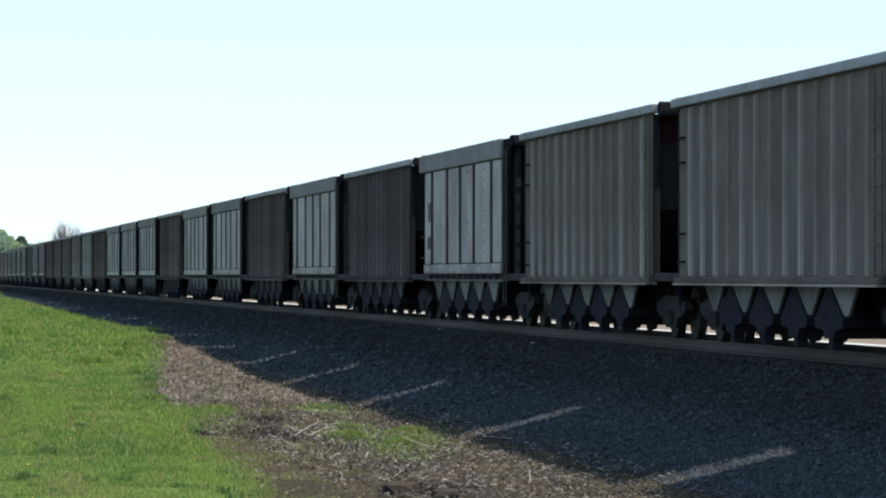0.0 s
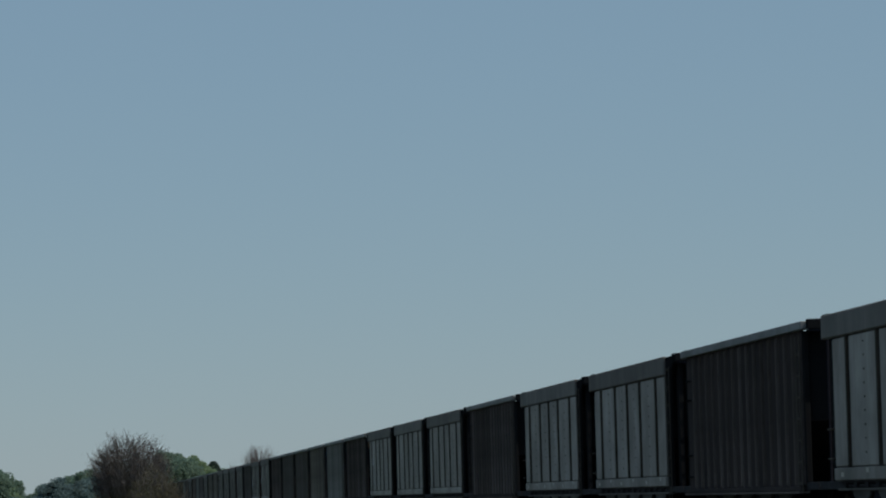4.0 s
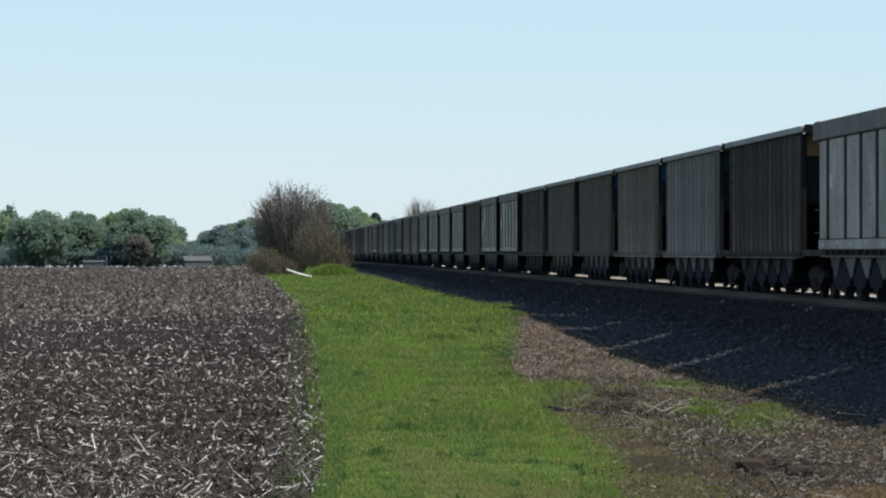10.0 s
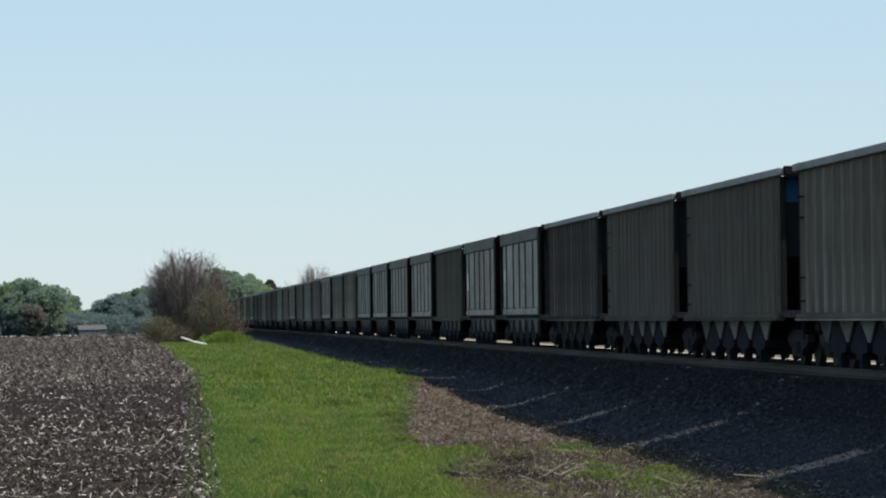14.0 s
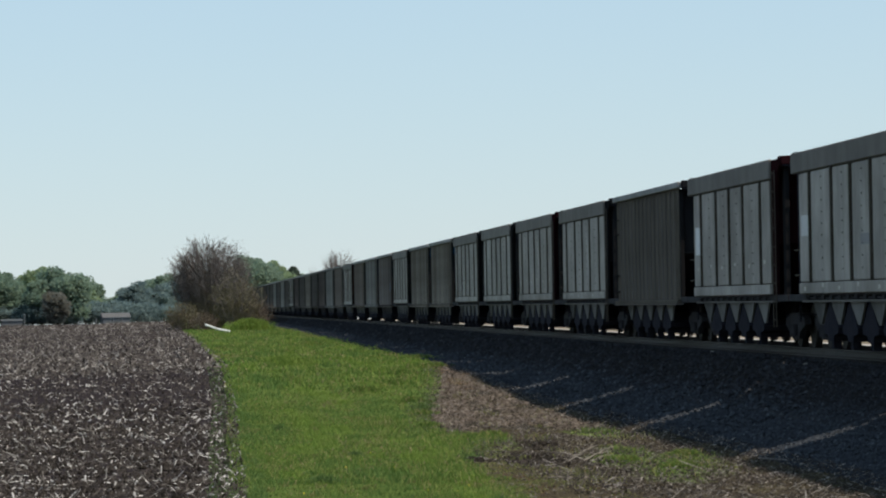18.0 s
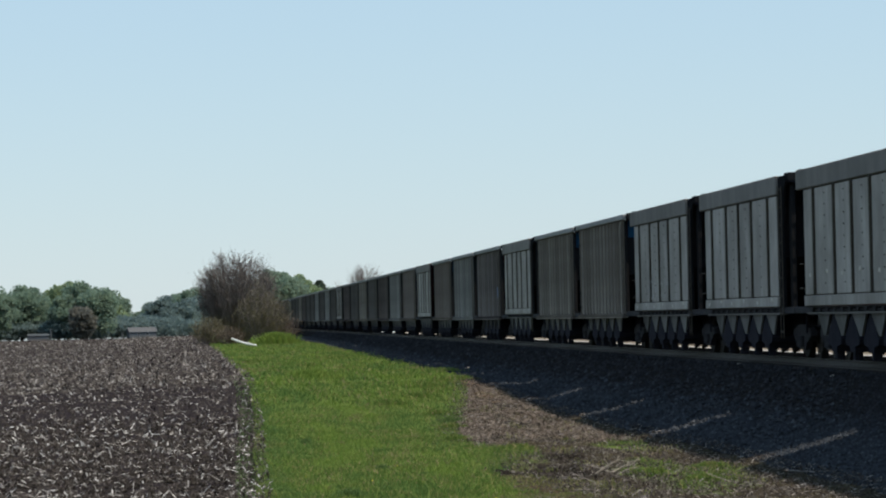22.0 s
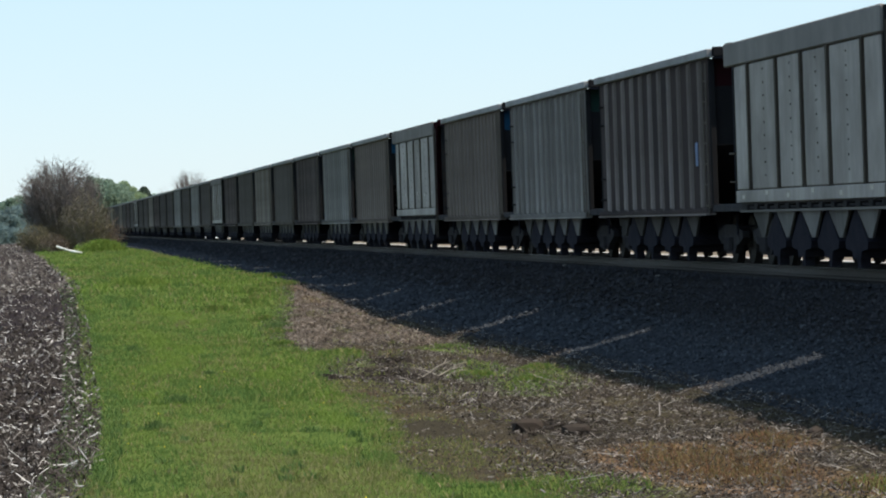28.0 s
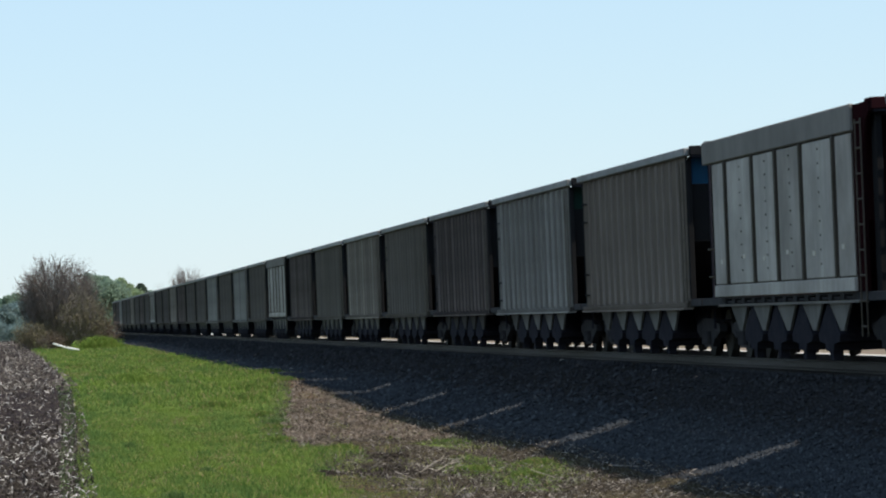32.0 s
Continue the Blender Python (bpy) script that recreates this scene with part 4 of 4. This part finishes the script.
# ---- far houses ----
def small_house(label, deg, dist, w, d, wall_h, roof_h, turn, wall, roof, windows=2):
    house = tagged(new("house"), label, "house", "houses across the field")
    part("wall", boxed(-w / 2, w / 2, -d / 2, d / 2, -0.3, wall_h), wall, house)
    bm = bmesh.new()
    prism(bm, [(-d / 2 - 0.25, wall_h + 0.005), (d / 2 + 0.25, wall_h + 0.005), (0, wall_h + roof_h)], 0, -w / 2 - 0.2, w / 2 + 0.2)
    part("roof", bm, roof, house)
    for k in range(windows):
        x = -w / 2 + w * (k + 1) / (windows + 1)
        win = part("window", boxed(x - 0.4, x + 0.4, -d / 2 - 0.03, -d / 2 + 0.02, wall_h - 0.95, wall_h - 0.25), rough_mat("window_trim", (0.7, 0.7, 0.68), (0.6, 0.6, 0.58)), house)
        part("pane", boxed(x - 0.33, x + 0.33, -d / 2 - 0.045, -d / 2 - 0.034, wall_h - 0.89, wall_h - 0.31), DARK_GLASS, win)
    x, y = at_turn(deg, dist)
    house.matrix_basis = pose(x, y, ground_height(x, y) - 0.3, 0, 0, turn)
    return house


DARK_GLASS, _n, _l, _b = shader("dark_glass", 0.08)
_b.inputs["Base Color"].default_value = (0.02, 0.025, 0.03, 1)
WHITE_SIDING = rough_mat("white_siding", (0.155, 0.165, 0.17), (0.12, 0.13, 0.14), 2, 0.8, 0.1)
ROOF_GREY = rough_mat("grey_shingle", (0.10, 0.10, 0.105), (0.13, 0.13, 0.13), 2, 0.9, 0.2)
ROOF_METAL = rough_mat("pale_metal_roof", (0.10, 0.108, 0.115), (0.08, 0.088, 0.095), 2, 0.5, 0.1)
small_house("small white house with a grey roof across the field", -0.73, 1150, 7.6, 6.2, 2.0, 1.3, 8, WHITE_SIDING, ROOF_GREY)
small_house("low white shed with a pale metal roof across the field", -4.22, 1135, 7.0, 6.0, 1.9, 1.3, -35, WHITE_SIDING, ROOF_METAL, 0)
small_house("low open-fronted shed with a grey roof across the field", -2.18, 1160, 5.8, 5.4, 1.6, 0.5, 5, rough_mat("grey_board", (0.16, 0.16, 0.16), (0.22, 0.22, 0.22)), ROOF_METAL, 0)


def far_post(deg, dist, h):
    x, y = at_turn(deg, dist)
    bm = bmesh.new()
    tube(bm, (0, 0, -0.2), (0, 0, h), 0.20, 0.17, 8)
    tube(bm, (0, 0, h), (0, 0, h + 0.15), 0.24, 0.08, 8)
    ob = part("post", bm, WHITE_SIDING, None)
    ob.matrix_basis = pose(x, y, ground_height(x, y))
    tagged(ob, "pale post standing across the field", "post", "posts across the field")


for deg, h in ((-2.85, 1.0), (-2.0, 1.6), (-3.7, 0.8), (-1.0, 0.7)):
    far_post(deg, 1130, h * FAR)


# ---- loose cover: stalks, grass, stones ----
PICK = np.random.RandomState(5)


def spots(count, y0, y1, left, right, power=1.0):
    """Random spots between two edges that run with y, thinning with distance."""
    y = y0 * (y1 / y0) ** (PICK.rand(count) ** power)
    a, b = left(y), right(y)
    x = a + (b - a) * PICK.rand(count)
    return x, y


def level(x, y):
    z = base_heights(x, y)
    add = np.array([bumps(a, b) for a, b in zip(x, y)])
    return z + np.where(x < 12.6, add, 0)


def strips(name, x, y, length, width, material, label, category, lift=0.02, tilt=0.25, parent=None):
    """Short three-sided stalk pieces lying every way."""
    n = len(x)
    z = level(x, y) + lift * PICK.rand(n)
    turn = PICK.rand(n) * math.tau
    up = PICK.rand(n) ** 1.7 * tilt * np.sign(PICK.rand(n) - 0.1)
    L = length * (0.35 + 1.1 * PICK.rand(n) ** 1.6)
    W = width * (0.6 + 0.8 * PICK.rand(n))
    d = np.stack([np.cos(turn) * np.cos(up), np.sin(turn) * np.cos(up), np.sin(up)], 1) * (L / 2)[:, None]
    s = np.stack([-np.sin(turn), np.cos(turn), np.zeros(n)], 1) * (W / 2)[:, None]
    u = np.zeros((n, 3))
    u[:, 2] = W * 0.6
    c = np.stack([x, y, z + np.abs(d[:, 2]) + 0.004], 1)
    v = np.stack([c - d - s, c - d + s, c - d + u, c + d - s, c + d + s, c + d + u], 1).reshape(-1, 3)
    k = np.arange(n)[:, None] * 6
    f = np.concatenate([k + [0, 3, 5, 2], k + [1, 2, 5, 4], k + [0, 1, 4, 3]], 1).reshape(-1, 4)
    return scatter(name, v, f, material, label, category, parent)


def scatter(name, v, f, material, label, category, parent=None):
    me = bpy.data.meshes.new(name)
    me.from_pydata(v.tolist(), [], f.tolist())
    me.materials.append(material)
    ob = new(name, me)
    ob.parent = parent
    return tagged(ob, label, category, kind="stuff")


def blades(name, x, y, height, width, material, label, category, z=None):
    """Upright blades with a bend: two faces each."""
    n = len(x)
    z = level(x, y) - 0.01 if z is None else z
    turn = PICK.rand(n) * math.tau
    H = height * (0.45 + 0.9 * PICK.rand(n))
    W = width * (0.6 + 0.8 * PICK.rand(n))
    lean = H * (0.2 + 0.7 * PICK.rand(n))
    ang = PICK.rand(n) * math.tau
    s = np.stack([np.cos(turn), np.sin(turn), np.zeros(n)], 1) * (W / 2)[:, None]
    c = np.stack([x, y, z], 1)
    m = c + np.stack([np.cos(ang) * lean * 0.35, np.sin(ang) * lean * 0.35, H * 0.6], 1)
    t = c + np.stack([np.cos(ang) * lean, np.sin(ang) * lean, H], 1)
    v = np.stack([c - s, c + s, m + s * 0.7, m - s * 0.7, t], 1).reshape(-1, 3)
    me = bpy.data.meshes.new(name)
    faces = []
    for k in range(0, 5 * n, 5):
        faces.append((k, k + 1, k + 2, k + 3))
        faces.append((k + 3, k + 2, k + 4))
    me.from_pydata(v.tolist(), [], faces)
    me.materials.append(material)
    ob = new(name, me)
    return tagged(ob, label, category, kind="stuff")


def stones(name, x, y, size, material, label, category):
    """Broken lumps of six points."""
    n = len(x)
    z = level(x, y)
    r = size * (0.5 + 0.9 * PICK.rand(n) ** 1.5)
    base = np.array([[1, 0, 0], [0, 1, 0], [-1, 0, 0], [0, -1, 0], [0, 0, 1], [0, 0, -1]], float)
    v = base[None] * r[:, None, None] * (0.65 + 0.6 * PICK.rand(n, 6, 1)) + r[:, None, None] * 0.3 * (PICK.rand(n, 6, 3) - 0.5)
    a = PICK.rand(n) * math.tau
    ca, sa = np.cos(a)[:, None], np.sin(a)[:, None]
    v = np.stack([v[..., 0] * ca - v[..., 1] * sa, v[..., 0] * sa + v[..., 1] * ca, v[..., 2] * 0.8], -1)
    v = (v + np.stack([x, y, z + r * 0.2], 1)[:, None]).reshape(-1, 3)
    k = np.arange(n)[:, None] * 6
    f = np.concatenate([k + t for t in ([0, 1, 4], [1, 2, 4], [2, 3, 4], [3, 0, 4], [1, 0, 5], [2, 1, 5], [3, 2, 5], [0, 3, 5])], 1).reshape(-1, 3)
    return scatter(name, v, f, material, label, category)


def field_edge(y):
    return interp(FIELD_EDGE, y)


def grass_edge(y):
    return interp(GRASS_EDGE, y)


def view_left(y):
    return -0.086 * y - 0.4


def cover(x, y, patches):
    """How far inside one of the patches each spot lies."""
    best = np.zeros_like(x)
    for px, py, a, b in patches:
        best = np.maximum(best, 1.0 - np.hypot((x - px) / a, (y - py) / b))
    return best


def field_cover():
    edge = lambda y: field_edge(y) + 0.15
    for count, y0, y1, length, width in ((12500, 31, 56, 0.08, 0.015), (3600, 31, 56, 0.24, 0.0145), (13000, 52, 90, 0.085, 0.017), (2400, 56, 100, 0.2, 0.015), (15000, 86, 160, 0.12, 0.024), (26000, 140, 430, 0.17, 0.045), (9000, 430, 640, 0.28, 0.075)):
        x, y = spots(count, y0, y1, view_left, edge, 0.85 if y0 > 100 else 1.0)
        strips("corn_stubble", x, y, length, width, STRAW if y0 < 100 else FAR_STRAW, "bleached broken corn stalks strewn over dark soil", "corn stubble", 0.05, 0.9)
    x, y = spots(14000, 31, 110, view_left, edge)
    stones("soil_clods", x, y, 0.05, CLOD, "dark crumbled clods of ploughed soil", "soil")


def verge_cover():
    for count, y0, y1, h, w in ((90000, 31, 62, 0.05, 0.010), (60000, 62, 120, 0.075, 0.018), (42000, 120, 420, 0.13, 0.04)):
        x, y = spots(count, y0, y1, lambda q: field_edge(q) - 0.1, lambda q: grass_edge(q) + 0.35)
        inside = grass_edge(y) - x + 0.45 * np.array([lump(a, b, 0.8, 11.0) for a, b in zip(x, y)])
        bare = np.array([lump(a, b * 0.15, 0.6, 21.0) + 0.5 * lump(a, b * 0.2, 1.8, 5.0) for a, b in zip(x, y)])
        keep = (inside > 0) & (bare < 0.62 + 0.5 * PICK.rand(len(x)))
        tall = 1.0 + 0.8 * np.clip(np.array([lump(a, b * 0.2, 0.9, 31.0) for a, b in zip(x, y)]), 0, 1)
        pale = np.array([lump(a, b * 0.1, 0.6, 51.0) + 0.4 * lump(a, b * 0.12, 2.0, 9.0) for a, b in zip(x, y)]) + 0.25 * (PICK.rand(len(x)) - 0.5) > np.interp(y, [35, 60, 120], [0.0, 0.3, 0.5])
        deep = np.array([lump(a, b * 0.09, 0.8, 61.0) + 0.5 * lump(a, b * 0.12, 2.2, 63.0) for a, b in zip(x, y)]) + 0.2 * (PICK.rand(len(x)) - 0.5)
        lime = ~pale & (deep < -0.26)
        deep = ~pale & (deep > np.interp(y, [33, 65], [0.05, 0.2]))
        for who, blade, label in ((keep & ~pale & ~deep & ~lime, BLADE, "fresh green grass on the verge beside the field"), (keep & deep, BLADE_DEEP, "darker green grass on the verge"), (keep & lime, BLADE_LIME, "light green grass on the verge"), (keep & pale, BLADE_PALE, "yellowing green grass on the verge")):
            blades("verge_grass", x[who], y[who], h * tall[who], w, blade, label, "grass")
    x, y = spots(90000, 31, 130, lambda q: grass_edge(q) - 1.5, lambda q: 10.0 + 0 * q)
    g = cover(x, y, GREEN_PATCHES) > 0.12 + 0.5 * PICK.rand(len(x))
    blades("verge_grass", x[g], y[g], 0.12, 0.016, BLADE, "green grass tufts among old litter", "grass")
    d = cover(x, y, DRY_PATCHES) > 0.15 + 0.6 * PICK.rand(len(x))
    blades("dry_grass", x[d], y[d], 0.13, 0.015, DRY_BLADE, "dry yellow and rust grass at the embankment's foot", "dry grass")
    x, y = spots(30000, 34, 50, lambda q: 5.8 + 0 * q, lambda q: 9.6 + 0 * q)
    d = cover(x, y, DRY_PATCHES) > 0.05 + 0.55 * PICK.rand(len(x))
    blades("dry_grass", x[d], y[d], 0.10, 0.012, DRY_BLADE, "dry yellow and rust grass at the embankment's foot", "dry grass")
    band = lambda q: np.maximum(grass_edge(q), np.interp(q, [30, 44, 52, 62, 72, 80], [5.4, 5.6, 6.1, 6.3, 5.9, 5.0]))
    x, y = spots(85000, 33, 150, lambda q: band(q) - 0.7, lambda q: 10.0 + 0 * q)
    patchy = np.array([lump(a, b * 0.1, 0.9, 71.0) + 0.5 * lump(a, b * 0.2, 2.3, 73.0) for a, b in zip(x, y)])
    keep = (x > band(y) - 0.2 + 0.9 * (PICK.rand(len(x)) - 0.5)) & (patchy > -0.5 + 0.5 * (PICK.rand(len(x)) - 0.5)) & (cover(x, y, MUD_PATCHES) < 0.1 + 0.75 * PICK.rand(len(x)))
    strips("plant_litter", x[keep], y[keep], 0.075, 0.0105, LITTER, "grey-brown washed-up plant litter", "litter", 0.05, 0.7)
    x, y = spots(170, 36, 110, lambda q: band(q) - 0.2, lambda q: 9.6 + 0 * q)
    strips("plant_litter", x, y, 0.45, 0.011, LITTER, "thin brown twigs washed up along the embankment", "litter", 0.08, 0.5)
    x, y = spots(900, 33, 130, lambda q: band(q) - 0.3, lambda q: 9.8 + 0 * q)
    strips("plant_litter", x, y, 0.22, 0.011, LITTER, "pale stalks among the washed-up litter", "litter", 0.06, 0.6)
    x, y = spots(24000, 33, 80, lambda q: grass_edge(q) - 0.3, lambda q: band(q) + 0.3)
    tint = np.array([lump(a, b * 0.15, 1.1, 41.0) + 0.5 * lump(a, b * 0.2, 2.6, 43.0) for a, b in zip(x, y)]) + 0.3 * (PICK.rand(len(x)) - 0.5)
    bare = cover(x, y, MUD_PATCHES) > 0.1 + 0.3 * PICK.rand(len(x))
    for who, blade in ((~bare & (tint > -0.12), BLADE_PALE), (~bare & (tint <= -0.12) & (tint > -0.2), DRY_BLADE)):
        blades("verge_grass", x[who], y[who], 0.045, 0.013, blade, "thin trodden grass over bare mud", "grass")
    x, y = spots(2200, 33, 80, lambda q: grass_edge(q) - 0.1, lambda q: band(q) + 0.2)
    strips("plant_litter", x, y, 0.05, 0.014, LITTER, "small litter over bare mud", "litter", 0.02, 0.5)
    x, y = spots(9000, 60, 128, lambda q: band(q) - 0.1, lambda q: 9.4 + 0 * q)
    shoots = np.array([lump(a, b * 0.2, 1.3, 95.0) for a, b in zip(x, y)]) > 0.3 + 0.3 * (PICK.rand(len(x)) - 0.5)
    blades("verge_grass", x[shoots], y[shoots], 0.11, 0.018, BLADE_PALE, "sparse green shoots through the litter", "grass")
    x, y = spots(30000, 46, 82, lambda q: 4.6 + 0 * q, lambda q: 7.8 + 0 * q)
    wet = (cover(x, y, MUD_PATCHES[2:]) > 0.1 + 0.6 * PICK.rand(len(x))) & (PICK.rand(len(x)) < 0.35)
    stones("soil_clods", x[wet], y[wet], 0.045, CLOD, "dark crumbled earth among the litter", "soil")
    x, y = spots(11000, 86, 130, lambda q: grass_edge(q) + 0.1, lambda q: 9.25 + 0 * q)
    straw = np.array([lump(a, b * 0.12, 1.1, 91.0) for a, b in zip(x, y)]) > -0.25 + 0.4 * (PICK.rand(len(x)) - 0.5)
    strips("plant_litter", x[straw], y[straw], 0.12, 0.016, OLD_STRAW, "pinkish old straw matted at the embankment's foot", "litter", 0.06, 0.7)
    x, y = spots(11000, 34, 160, lambda q: field_edge(q) - 0.3 - 0.002 * q, lambda q: field_edge(q) + 0.45)
    blades("edge_weeds", x, y, 0.08, 0.014, WEED, "dark weeds along the ploughed edge", "weeds")


def flowers():
    x, y = spots(90, 33, 75, lambda q: field_edge(q) + 0.3, lambda q: grass_edge(q) - 0.2)
    near = np.array([lump(a, b * 0.2, 1.1, 81.0) for a, b in zip(x, y)]) > 0.12
    ob = stones("dandelions", x[near], y[near], 0.013, PETAL, "small yellow dandelion heads in the grass", "flowers")
    ob.location.z = 0.05


def ballast_cover():
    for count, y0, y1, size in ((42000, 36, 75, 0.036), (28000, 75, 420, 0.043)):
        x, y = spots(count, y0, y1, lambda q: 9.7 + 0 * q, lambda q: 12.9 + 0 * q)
        upper = x > 11.75 + 0.25 * PICK.randn(count)
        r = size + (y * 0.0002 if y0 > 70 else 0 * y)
        stones("ballast", x[~upper], y[~upper], r[~upper], STONE, "grey crushed stone on the embankment slope", "gravel")
        stones("ballast", x[upper], y[upper], r[upper], STONE_UPPER, "dark crushed stone beside the rails", "gravel")


def weed_rosettes():
    """Small broad-leaved weeds dotted over the mown verge."""
    cx, cy = spots(110, 33, 90, lambda q: field_edge(q) + 0.4, lambda q: grass_edge(q) - 0.3)
    n = 26
    x = np.repeat(cx, n) + 0.055 * PICK.randn(len(cx) * n)
    y = np.repeat(cy, n) + 0.07 * PICK.randn(len(cx) * n)
    for k, (leaf, label) in enumerate(((WEED, "dark broad-leaved weeds in the grass"), (BLADE_PALE, "pale broad-leaved weeds in the grass"))):
        who = (np.arange(len(x)) // n) % 2 == k
        blades("weed_rosettes", x[who], y[who], 0.085, 0.024, leaf, label, "weeds")


field_cover()
verge_cover()
weed_rosettes()
flowers()
ballast_cover()


# ---- single things on the ground ----
def tussock(label, x, y, r, h, count, material, name="grass_tussock", width=0.05):
    px = x + PICK.randn(count) * r * 0.5
    py = y + PICK.randn(count) * r * 0.5
    top = np.exp(-((px - x) ** 2 + (py - y) ** 2) / (r * r)) * h
    z = np.array([ground_height(a, b) for a, b in zip(px, py)]) + top * 0.4
    ob = blades(name, px, py, h * 0.5 + 0.0 * px, width, material, label, "grass tuft", z - 0.05)
    return ob


tussock("bright green mound of long grass by the field's corner", 6.5, 318, 1.25, 1.1, 4200, BLADE_LIME, width=0.06)
tussock("bright green hummock of grass on the verge", 4.4, 150, 1.2, 0.48, 1300, BLADE_LIME, width=0.04)
for tx, ty, tr in ((5.6, 118, 0.6), (6.9, 124, 0.5), (7.6, 133, 0.6), (8.9, 141, 0.7), (9.6, 158, 0.8), (3.4, 168, 0.6), (5.3, 186, 0.8), (6.4, 108, 0.4), (6.2, 99, 0.4), (5.7, 90, 0.4), (6.5, 82, 0.4), (3.1, 205, 0.8), (7.5, 215, 0.9), (8.2, 65.5, 0.35), (7.6, 68.0, 0.35), (8.9, 70.5, 0.3)):
    tussock("bright green hummock of grass on the verge", tx, ty, tr, 0.14 + tr * 0.22, 700, BLADE, width=0.012 + ty * 0.00018)
for tx, ty, tr in ((6.42, 102.5, 0.45), (2.45, 90.3, 0.16), (2.33, 62.6, 0.30), (1.75, 54.7, 0.2), (3.35, 73.5, 0.14)):
    tussock("dark low weed tuft in the grass", tx, ty, tr, 0.16 + tr * 0.3, 320, WEED, "weed_tuft", 0.012)


def clod_thing(x, y, s, turn, label):
    bm = bmesh.new()
    bmesh.ops.create_icosphere(bm, subdivisions=2, radius=1.0)
    for v in bm.verts:
        v.co *= 1 + 0.35 * noise.noise(v.co * 1.7 + Vector((x, y, 0)))
        v.co = Vector((v.co.x * s, v.co.y * s * 0.55, v.co.z * s * 0.5))
    ob = part("earth_lump", bm, CLOD, None)
    ob.matrix_basis = pose(x, y, ground_height(x, y) + s * 0.24, 0, 0, turn)
    return tagged(ob, label, "earth lump", "lumps at the embankment's foot")


clod_thing(6.33, 51.2, 0.24, 25, "dark lump of earth lying in the litter")
clod_thing(6.05, 49.4, 0.13, 60, "dark lump of earth lying in the litter")
clod_thing(6.83, 50.2, 0.20, 5, "dark lump of earth lying in the litter")
clod_thing(9.1, 50.6, 0.14, 40, "rust-brown lump at the embankment's foot")
clod_thing(9.2, 46.9, 0.17, 70, "brown stump-like lump at the embankment's foot")


def pale_stone(x, y, s, label="pale stone lying on the gravel"):
    bm = bmesh.new()
    bmesh.ops.create_icosphere(bm, subdivisions=2, radius=s)
    for v in bm.verts:
        v.co *= 1 + 0.4 * noise.noise(v.co * 3 / s * 0.5 + Vector((y, x, 0)))
        v.co.z *= 0.6
    ob = part("stone", bm, rough_mat("pale_stone", (0.24, 0.225, 0.205), (0.32, 0.30, 0.28), 6), None)
    ob.matrix_basis = pose(x, y, ground_height(x, y) + s * 0.2)
    tagged(ob, label, "stone", "pale stones")


for sx, sy, ss in ((12.6, 79.8, 0.07), (12.8, 95.2, 0.06), (11.2, 166.8, 0.15), (7.52, 42.3, 0.05)):
    pale_stone(sx, sy, ss)


def fallen_post():
    post = tagged(new("fallen_post"), "white-painted post lying aslant in the grass", "post")
    white = rough_mat("white_paint", (0.75, 0.75, 0.74), (0.62, 0.62, 0.60), 3, 0.6, 0.1)
    bm = bmesh.new()
    tube(bm, (-1.15, 0, 0.62), (-0.1, 0, 0.24), 0.085, 0.085, 10)
    part("shaft", bm, white, post)
    bm = bmesh.new()
    tube(bm, (-0.12, 0.05, 0.25), (0.75, -0.05, 0.06), 0.10, 0.09, 10)
    part("foot", bm, white, post, "splintered white foot")
    post.matrix_basis = pose(3.95, 306, ground_height(3.95, 306))
    return post


fallen_post()


def dead_stalk(x, y, length, rise, turn):
    bm = bmesh.new()
    a = Vector((0, 0, 0.02))
    b = Vector((length * math.cos(rise), 0, length * math.sin(rise)))
    tube(bm, a, a.lerp(b, 0.55) + Vector((0, 0, 0.03)), 0.016, 0.012, 6)
    tube(bm, a.lerp(b, 0.55) + Vector((0, 0, 0.03)), b, 0.012, 0.006, 6)
    tube(bm, a.lerp(b, 0.7), a.lerp(b, 0.9) + Vector((0, 0.1, 0.06)), 0.007, 0.004, 5)
    ob = part("dead_stalk", bm, DEAD_STEM, None)
    ob.matrix_basis = pose(x, y, ground_height(x, y), 0, 0, turn)
    tagged(ob, "pale dead weed stalk leaning over the litter", "stalk", "dead stalks at the embankment's foot")


DEAD_STEM = rough_mat("dead_stem", (0.34, 0.30, 0.25), (0.26, 0.22, 0.185), 8)
for sx, sy, sl, sr, st in ((6.6, 67.6, 0.62, 0.5, 10), (6.95, 68.3, 0.5, 0.35, 25), (7.5, 71.5, 0.34, 0.45, -15), (7.3, 69.6, 0.45, 0.2, 40), (6.2, 62.5, 0.4, 0.15, 170)):
    dead_stalk(sx, sy, sl, sr, st)


def motions():
    travel_rows()


motions()
